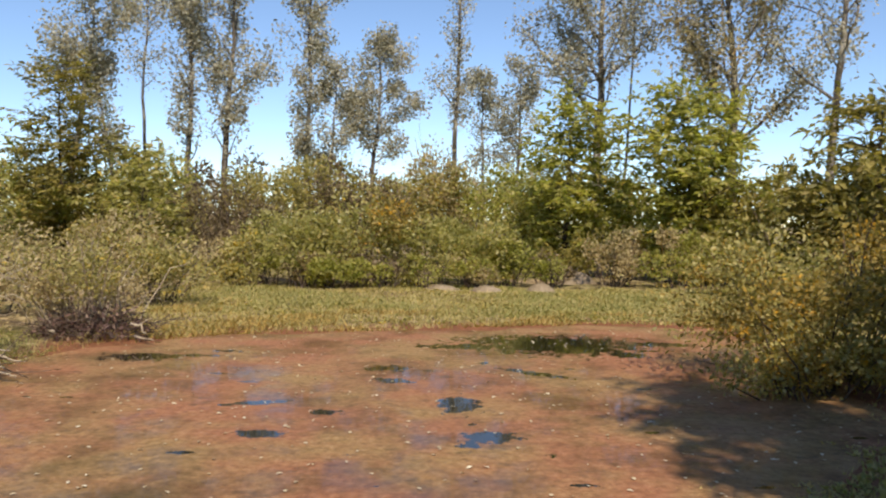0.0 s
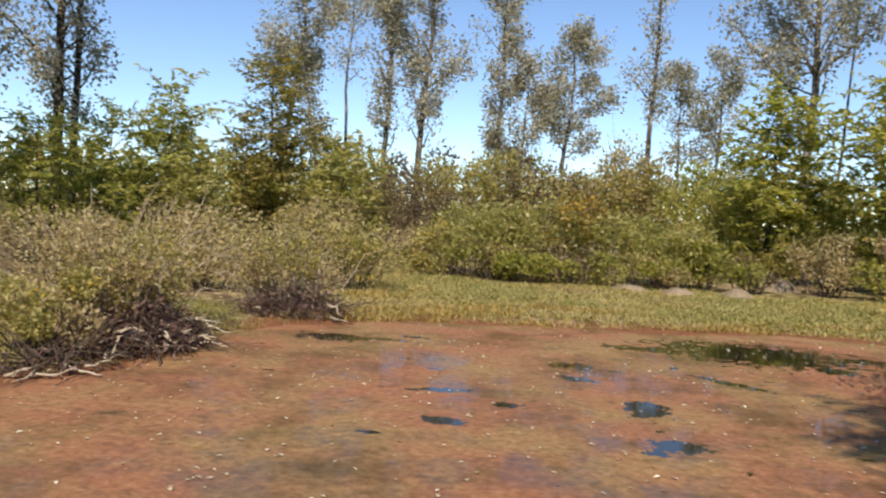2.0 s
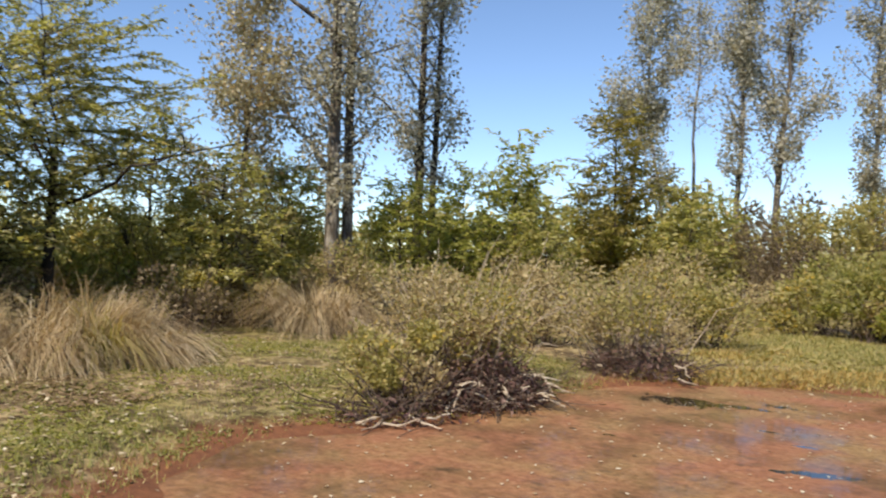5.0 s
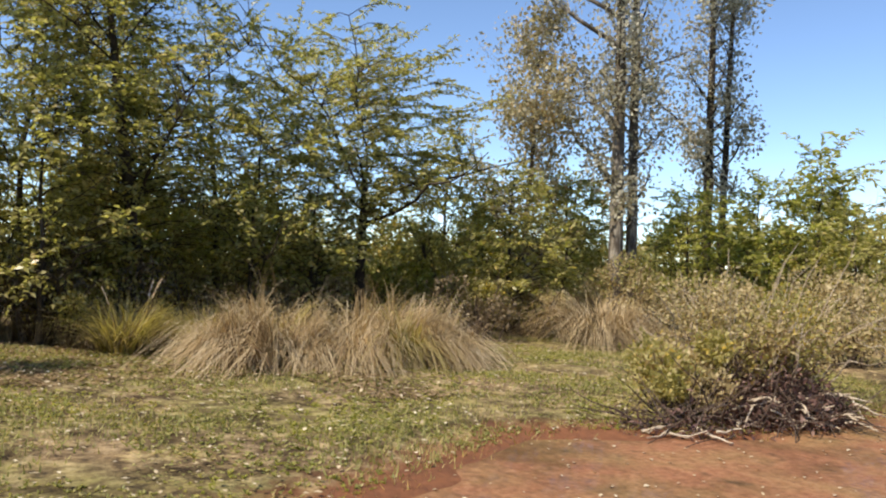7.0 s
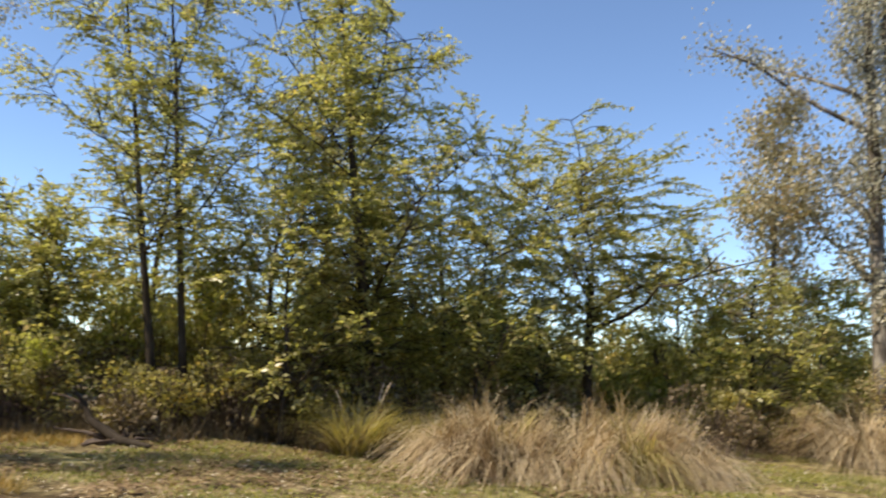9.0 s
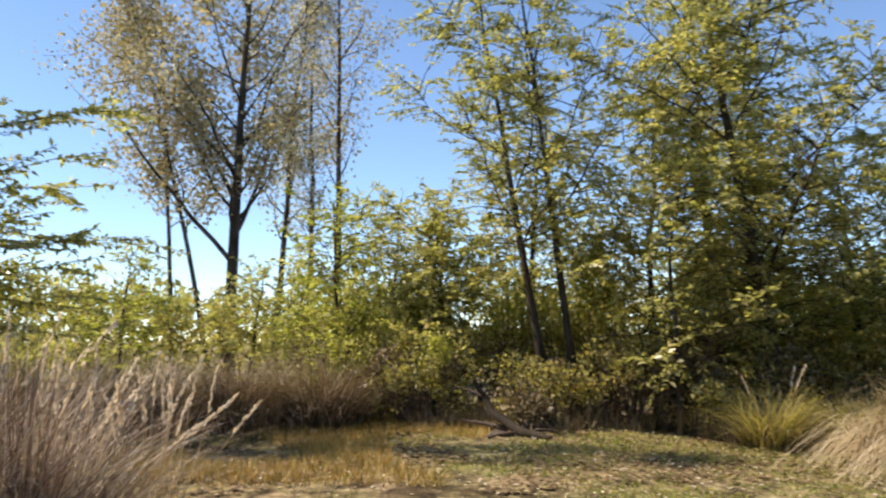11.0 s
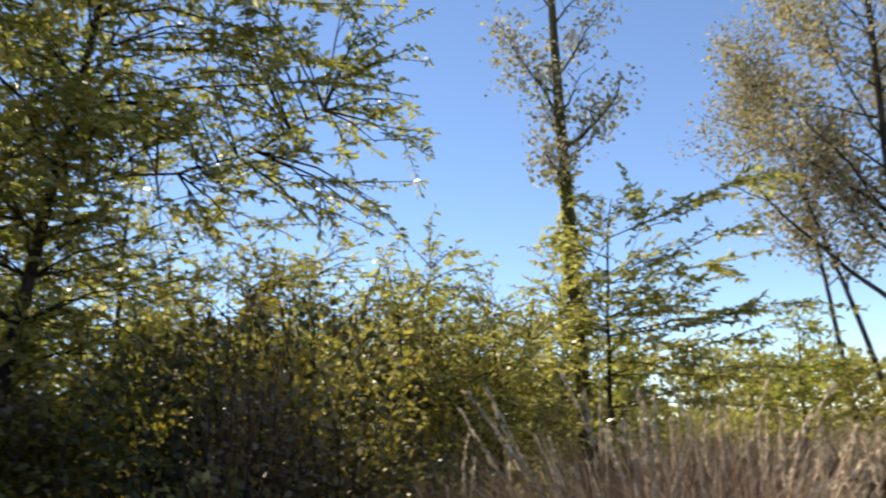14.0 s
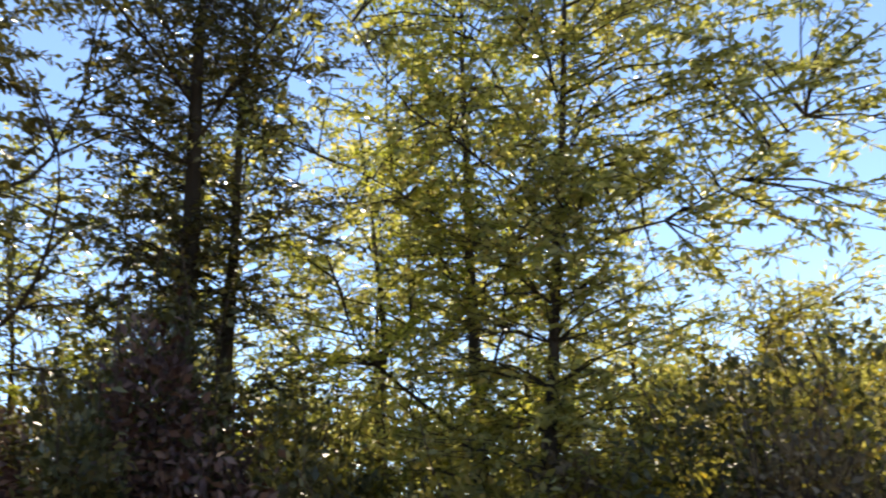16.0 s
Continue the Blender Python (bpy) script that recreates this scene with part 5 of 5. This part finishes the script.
shrub(-13.0, -1.9, 1.0, 0.9, 1.6, "bush with small yellow-green leaves", 3500, 0.07, 171, LEAF_GREEN, second=LEAF_ACACIA, share=0.5)
shrub(-15.5, -4.6, 2.0, 1.4, 1.9, "olive undergrowth filling the thicket", 4200, 0.09, 172, LEAF_SHRUB, second=LEAF_GREEN, share=0.5)
shrub(-12.5, -9.0, 1.8, 1.4, 1.9, "yellow-green undergrowth filling the thicket", 4200, 0.09, 173, LEAF_ACACIA, second=LEAF_SHRUB, share=0.5)
shrub(-6.8, -8.0, 1.7, 1.3, 2.6, "yellow-green bush below the creeper-clad trunk", 5500, 0.075, 174, LEAF_ACACIA, second=LEAF_SHRUB, share=0.5)
shrub(-5.6, -6.7, 1.2, 1.0, 2.5, "dull olive bush beside the rusty tussocks", 7500, 0.06, 188, LEAF_SHRUB, second=LEAF_GREY, share=0.4, stems=60, lobes=13)
shrub(-6.4, -7.1, 1.2, 1.0, 3.0, "dull olive bush beside the rusty tussocks", 7500, 0.065, 189, LEAF_SHRUB, second=LEAF_DARK, share=0.5, stems=50, lobes=13)
shrub(-3.15, -4.7, 1.35, 1.0, 2.8, "leafy bush with tan stems and glossy leaves toned dark for shade", 9000, 0.06, 175, LEAF_SHRUB, second=LEAF_GLOSSY_SHADE, share=0.5, stems=60, lobes=13)
# Fill behind the trunks, with shade toned into its dull and near-black leaves.
for k, (sx, sy, high) in enumerate(((2.6, -7.4, 3.2), (0.7, -7.3, 2.9), (-0.4, -6.7, 2.3), (1.5, -6.4, 2.6))):
    shrub(sx, sy, 1.3, 0.9, high, "dull shaded undergrowth behind the dark trunks", 6500, 0.07, 440 + k, (LEAF_DARK, LEAF_GREY)[k % 2], lobes=12, second=LEAF_GLOSSY_SHADE, share=0.4, group="scrub of the thicket")
shrub(-4.6, -6.0, 1.5, 1.2, 2.7, "olive bush filling the thicket", 6500, 0.065, 176, LEAF_SHRUB, second=LEAF_GLOSSY_SHADE, share=0.35, stems=50)
# Near-black and dead-brown leaves below stand in for shade under the trees.
shrub(-1.7, -4.7, 1.0, 0.6, 2.1, "shaded tangle of brown stems and dark leaves", 7500, 0.058, 177, LEAF_GREY, second=LEAF_DARK, share=0.6, stems=60)
shrub(-0.3, -4.7, 0.9, 0.6, 2.5, "shaded tangle of brown stems and dark leaves", 6000, 0.06, 178, LEAF_GLOSSY_SHADE, second=LEAF_DEAD, share=0.5, stems=60)
shrub(1.1, -5.4, 1.2, 0.9, 3.3, "dark shaded bush beside the locust trunks", 7000, 0.065, 179, LEAF_GLOSSY_SHADE, second=LEAF_DEAD, share=0.3, stems=50)
shrub(0.45, -4.35, 1.0, 0.7, 2.9, "dense dark bush standing against the light", 13000, 0.06, 184, LEAF_GLOSSY_SHADE, second=LEAF_DEAD, share=0.4, stems=70, lobes=12)
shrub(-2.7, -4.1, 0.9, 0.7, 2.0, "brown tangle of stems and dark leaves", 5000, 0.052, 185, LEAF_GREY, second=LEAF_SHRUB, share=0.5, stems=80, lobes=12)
shrub(1.75, -4.9, 0.9, 0.7, 2.2, "dark brown shaded bush standing against the light", 8000, 0.06, 186, LEAF_GLOSSY_SHADE, second=LEAF_DEAD, share=0.5, stems=60)
shrub(-0.9, -5.6, 0.9, 0.6, 2.1, "shaded olive undergrowth between the locust stems", 5500, 0.06, 187, LEAF_DARK, second=LEAF_GLOSSY_SHADE, share=0.5, stems=50)
shrub(-1.2, -7.4, 1.7, 1.0, 2.9, "sunlit yellow-green undergrowth behind the locusts", 5000, 0.075, 180, LEAF_ACACIA, second=LEAF_GREEN, share=0.4)
shrub(-3.0, -7.6, 1.5, 1.0, 2.8, "olive undergrowth filling the thicket", 5000, 0.075, 181, LEAF_DARK, second=LEAF_GLOSSY_SHADE, share=0.5)
shrub(-10.2, -9.6, 2.0, 1.4, 2.0, "olive undergrowth filling the thicket", 4500, 0.09, 182, LEAF_SHRUB, second=LEAF_GREEN, share=0.5)
shrub(-4.8, -10.0, 2.2, 1.4, 3.6, "olive undergrowth filling the thicket", 5500, 0.09, 183, LEAF_DARK, second=LEAF_SHRUB, share=0.5)

# ---- thicket behind ----
rng = np.random.default_rng(77)
for k, (az, far, high) in enumerate(((34, 24, 2.6), (39, 25, 2.8), (44, 23, 2.6), (49, 22, 2.8), (54, 21, 3.0), (59, 20, 2.6), (64, 19.5, 1.9), (70, 19, 3.2), (76, 18.5, 3.4), (82, 18.5, 3.4),
                                     (88, 18.5, 3.2), (94, 19, 3.0), (100, 20, 2.8), (106, 20, 2.6), (113, 20, 2.4), (120, 20, 2.4), (127, 18, 2.4))):
    shrub(-far * math.sin(radians(az)), far * math.cos(radians(az)), 2.1, 1.5, high * (1.35 if az > 98 else 1.1), "tall olive scrub filling the thicket's depth", 3000, 0.13, 300 + k,
          (LEAF_ACACIA, LEAF_GREEN, LEAF_SHRUB)[k % 3], lobes=10, second=(LEAF_SHRUB, LEAF_DARK, LEAF_ACACIA)[k % 3], share=0.4, group="scrub of the thicket")
for k, (az, far, high) in enumerate(((134, 14, 2.6), (141, 13, 2.8), (148, 12.5, 2.8), (155, 12.5, 3.0), (162, 12, 3.2), (169, 11.5, 3.0), (176, 11.5, 3.0), (184, 11, 3.2), (192, 11, 3.2), (200, 10, 3.2), (209, 9, 3.0))):
    shrub(-far * math.sin(radians(az)), far * math.cos(radians(az)), 1.6, 1.2, high * 1.4, "tall olive scrub filling the thicket's depth", 7000, 0.09, 330 + k,
          (LEAF_DARK, LEAF_GREEN, LEAF_SHRUB)[k % 3], lobes=10, second=(LEAF_SHRUB, LEAF_ACACIA, LEAF_ACACIA)[k % 3], share=0.4, group="scrub of the thicket")
locust(-15.2, 9.8, 4.4, 2.2, "bushy yellow-green locust in the thicket", 0.12, 0.06, 9, 120, 0.05, 361, leaf=0.145, step=0.08)
locust(-16.4, 14.6, 4.0, 2.2, "bushy green locust deep in thicket", 0.12, 0.06, 9, 110, 0.05, 362, LEAF_GREEN, leaf=0.145, step=0.085)
locust(-14.8, 1.6, 6.4, 2.4, "dense locust deep in the thicket", 0.12, 0.07, 10, 150, 0.05, 363, leaf=0.122, step=0.08, fill=1.0)
locust(-17.0, 3.6, 7.4, 2.6, "dense locust deep in the thicket", 0.12, 0.08, 10, 150, 0.05, 364, leaf=0.122, step=0.09, fill=1.0)
locust(-15.0, -3.0, 4.2, 2.2, "bushy yellow-green locust in the thicket", 0.12, 0.06, 9, 120, 0.05, 365, leaf=0.13, step=0.08)
locust(-11.2, -10.4, 4.2, 2.2, "bushy yellow-green locust in the thicket", 0.12, 0.06, 9, 110, 0.05, 366, leaf=0.13, step=0.08)
locust(-6.6, -10.6, 4.4, 2.2, "bushy yellow-green locust in the thicket", 0.12, 0.06, 9, 110, 0.05, 367, leaf=0.13, step=0.08)

for k, (lx, ly, lh) in enumerate(((-0.3, -10.2, 5.6), (1.9, -9.6, 6.0), (-2.4, -11.2, 5.4), (-4.9, -12.0, 4.6), (0.9, -7.8, 5.6), (3.4, -9.0, 6.4))):
    locust(lx, ly, lh, 2.3, "bushy yellow-green locust deep in the thicket", 0.12, 0.06, 9, 150, 0.04, 370 + k, (LEAF_ACACIA, LEAF_GREEN)[k % 2], leaf=0.10, step=0.06, fill=1.6)

for k, (sx, sy, high) in enumerate(((-14.6, 3.4, 3.4), (-14.4, 0.9, 3.6), (-14.8, -0.6, 3.2), (-15.4, 5.8, 3.0), (-14.9, -2.6, 2.6), (-14.4, 8.4, 1.7), (-16.4, 6.0, 3.4), (-16.0, 4.4, 3.8))):
    shrub(sx, sy, 1.6, 1.2, high, "tall dark scrub between the locust trunks", 4200, 0.085, 390 + k, LEAF_GREEN, lobes=12, second=(LEAF_ACACIA, LEAF_DARK)[k % 2], share=0.5, group="scrub of the thicket")

# ---- front of the thicket ----
for k, (sx, sy, high, m, m2) in enumerate(((-11.6, -1.9, 1.2, LEAF_SHRUB, LEAF_GREY), (-11.5, -0.2, 1.0, LEAF_SHRUB, LEAF_GREY), (-11.9, 0.9, 1.3, LEAF_GREY, LEAF_SHRUB), (-11.6, 1.9, 1.1, LEAF_GREY, LEAF_SHRUB),
                                           (-11.8, 3.0, 1.2, LEAF_SHRUB, LEAF_GREY), (-12.2, 4.2, 1.5, LEAF_SHRUB, LEAF_GREY), (-12.4, 6.6, 1.3, LEAF_TAN, LEAF_GREY), (-12.9, 0.3, 2.0, LEAF_DARK, LEAF_ACACIA),
                                           (-12.8, 2.2, 2.2, LEAF_DARK, LEAF_ACACIA), (-12.6, -2.6, 2.0, LEAF_GREEN, LEAF_ACACIA), (-11.8, -3.2, 1.5, LEAF_GREEN, LEAF_GREY), (-12.9, 9.4, 1.9, LEAF_ACACIA, LEAF_SHRUB))):
    shrub(sx - (1.15 if sy < 1.5 else 1.5), sy, 1.1, 0.9, high * 1.1, "tangled shady undergrowth along the clearing's edge", 4600, 0.06, 380 + k, m, lobes=14, stems=70, second=m2, share=0.45, group="undergrowth at the clearing")

# ---- fallen log ----
log = base_of("fallen_log", -11.55, -0.5, "dark rotten log leaning out of the thicket over bare soil", "log")
rng = np.random.default_rng(9)
g = Quads()
g.tube(np.array([(-0.3, -0.5, 0.62), (-0.36, -0.38, 0.48), (-0.24, -0.3, 0.3), (-0.2, -0.1, 0.17), (0.05, 0.1, 0.07), (0.36, 0.5, 0.03)]), [0.02, 0.035, 0.05, 0.065, 0.06, 0.025], 10)
g.build("stem", BARK_DARK, log, True)
g = Quads()
g.tube(np.array([(-0.35, -0.38, 0.47), (-0.42, -0.6, 0.56), (-0.5, -0.8, 0.6)]), [0.025, 0.015, 0.006], 7)
g.build("broken_limb", BARK_TWIG, log, True)
for k in range(14):
    g = Quads()
    p = bough(rng, (rng.normal(0, 0.3), rng.normal(0, 0.3), 0.05), rng.normal(0, 1, 3) * (1, 1, 0.3), rng.uniform(0.35, 0.7), 7, -0.05, 0.3)
    p[:, 2] = np.maximum(p[:, 2], 0.02)
    g.tube(p, np.linspace(rng.uniform(0.02, 0.045), 0.008, 7), 5)
    g.build("root", BARK_TWIG, log, True)

# ---- earth mounds at the meadow's far edge ----
def mound(x, y, r, h, seed):
    rng = np.random.default_rng(seed)
    n, k = 14, 22
    q, a = np.meshgrid(np.linspace(0.02, 1, n), np.linspace(0, 2 * np.pi, k, endpoint=False), indexing="ij")
    z = h * (1 - q ** 2) * (1 + 0.25 * np.sin(3 * a + seed) * q) + rng.normal(0, 0.02, q.shape) * (1 - q) - 0.03 * q
    rr = r * q * (1 + 0.18 * np.sin(2 * a + seed))
    i, j = np.meshgrid(np.arange(n - 1), np.arange(k), indexing="ij")
    l = (j + 1) % k
    g = Quads()
    g.add(np.stack([rr * np.cos(a), rr * np.sin(a) * 0.6, z], -1), np.stack([i * k + j, (i + 1) * k + j, (i + 1) * k + l, i * k + l], -1))
    ob = g.build("earth_mound", SOIL, None, True)
    ob.location = (x, y, land_at(x, y) - 0.01)
    return tagged(ob, "low heap of pale bare earth among grass", "mound", "earth mounds")


SOIL = bark_material("pale_bare_earth", (0.14, 0.10, 0.065), (0.23, 0.18, 0.12), (0.34, 0.27, 0.20), 5)
mound(1.9, 17.6, 0.35, 0.2, 1)
mound(-0.3, 17.9, 0.5, 0.14, 2)
mound(0.7, 17.5, 0.45, 0.16, 3)
mound(3.2, 20.6, 0.6, 0.3, 4)

# ---- grass, weeds and litter ----
def dry_side(x, y):
    return pond_distance(x, y) > 0.05


grass("meadow_grass", "band of yellowish marsh grass beyond the pond", 62000, (-6.0, 9.8, 9.0, 18.6), lambda x, y: dry_side(x, y) & (x > -4.8 - 0.25 * (y - 10)), (0.04, 0.13), GRASS_DRY, 201, 0.022, (0.3, 1.3))
grass("meadow_grass", "greener marsh grass beyond the pond", 24000, (-5.0, 13.0, 9.0, 18.8), lambda x, y: patchy(x, y, 0.8) > 0.5, (0.04, 0.14), GRASS_GREEN, 202, 0.02, (0.3, 1.3))
grass("meadow_grass", "rusty brown marsh grass beyond the pond", 9000, (-5.0, 10.2, 5.0, 13.5), lambda x, y: dry_side(x, y) & (patchy(x, y, 1.4) > 0.5), (0.04, 0.12), GRASS_RUSTY, 208, 0.025, (0.3, 1.3))
grass("short_grass", "short patchy grass of the clearing", 34000, (-14.0, -5.0, -3.4, 11.5), lambda x, y: dry_side(x, y) & (patchy(x, y, 1.3) > np.random.default_rng(7).uniform(0.42, 0.85, len(x))), (0.03, 0.10), GRASS_GREEN, 203, 0.014)
grass("short_grass", "rusty dry grass in the clearing", 9000, (-13.0, -4.5, -8.0, -0.8), lambda x, y: patchy(x, y, 1.0) > 0.45, (0.06, 0.22), GRASS_RUSTY, 204, 0.013)
grass("bank_grass", "green weeds and grass on the near bank", 8000, (0.2, 2.4, 5.5, 7.2), dry_side, (0.04, 0.13), GRASS_GREEN, 205, 0.012)
grass("shore_grass", "thin grass along the pond's edge", 2600, (-7.0, 1.0, 5.0, 11.5), lambda x, y: np.abs(pond_distance(x, y) - 0.15) < 0.3, (0.03, 0.09), GRASS_DRY, 206, 0.012)
grass("thicket_grass", "dry grass along the thicket's edge", 14000, (-14.0, -5.5, -10.2, 8.5), lambda x, y: (x + 12.7 + 0.5 * np.sin(1.7 * y)) < 0.9 * patchy(x, y, 2.0), (0.12, 0.5), BROWN_STRAW, 207, 0.014)
flat_leaves("fallen_leaves", "pale fallen leaves floating on the pond", 950, (-6, 1, 5, 12), lambda x, y: pond_distance(x, y) < -0.1, (0.025, 0.055), FALLEN, 211, 0.008, 0.0)
flat_leaves("fallen_leaves", "pale fallen leaves strewn over the clearing", 3400, (-14, -4.5, -4, 9), dry_side, (0.03, 0.065), FALLEN, 212, 0.03)
flat_leaves("leaf_litter", "brown leaf litter along the thicket's edge", 16000, (-14, -4, -6.5, 5), lambda x, y: dry_side(x, y) & (patchy(x, y, 0.9) + 0.12 * (-9 - x) > 0.5), (0.03, 0.09), LITTER, 213, 0.02)
flat_leaves("clearing_weeds", "small leafy weeds in the clearing", 5000, (-12, 0, -4.4, 10.5), lambda x, y: dry_side(x, y) & (patchy(x, y, 2.2) > 0.6), (0.02, 0.05), GRASS_GREEN, 214, 0.03, category="weed")
weeds("clearing_weeds", "small green weeds among the short grass", 13000, (-12.0, -0.5, -4.4, 11.0), lambda x, y: dry_side(x, y) & (patchy(x, y, 1.9) > 0.45), (0.012, 0.034), GRASS_GREEN, 221)
weeds("clearing_weeds", "darker green weeds among the short grass", 2600, (-12.0, 1.0, -4.6, 9.0), lambda x, y: dry_side(x, y) & (patchy(x + 5, y, 1.4) > 0.55), (0.012, 0.036), LEAF_GREEN, 222)
weeds("pond_weeds", "pale weeds growing through the floating fern mat", 1700, (-0.1, 3.4, 3.6, 6.8), lambda x, y: (pond_distance(x, y) > -1.35) & (patchy(x, y, 2.4) > 0.4), (0.02, 0.05), GRASS_DRY, 227)
weeds("bank_weeds", "leafy weeds on the near bank", 1500, (0.3, 2.6, 5.5, 7.2), dry_side, (0.025, 0.055), GRASS_GREEN, 223)
weeds("thicket_weeds", "green weeds along the thicket's edge", 2200, (-12.4, -4.5, -10.2, 3.5), lambda x, y: patchy(x, y, 1.7) > 0.35, (0.02, 0.05), GRASS_GREEN, 224)
weeds("meadow_weeds", "green patches in the marsh grass", 6000, (0.5, 12.8, 8.0, 18.5), lambda x, y: patchy(x, y, 0.7) > 0.35, (0.018, 0.045), GRASS_GREEN, 225)
weeds("meadow_weeds", "yellow tufts in the marsh grass", 900, (-4.5, 12.0, 4.0, 18.5), lambda x, y: patchy(x + 3, y, 1.1) > 0.62, (0.03, 0.075), LEAF_SHRUB, 226)
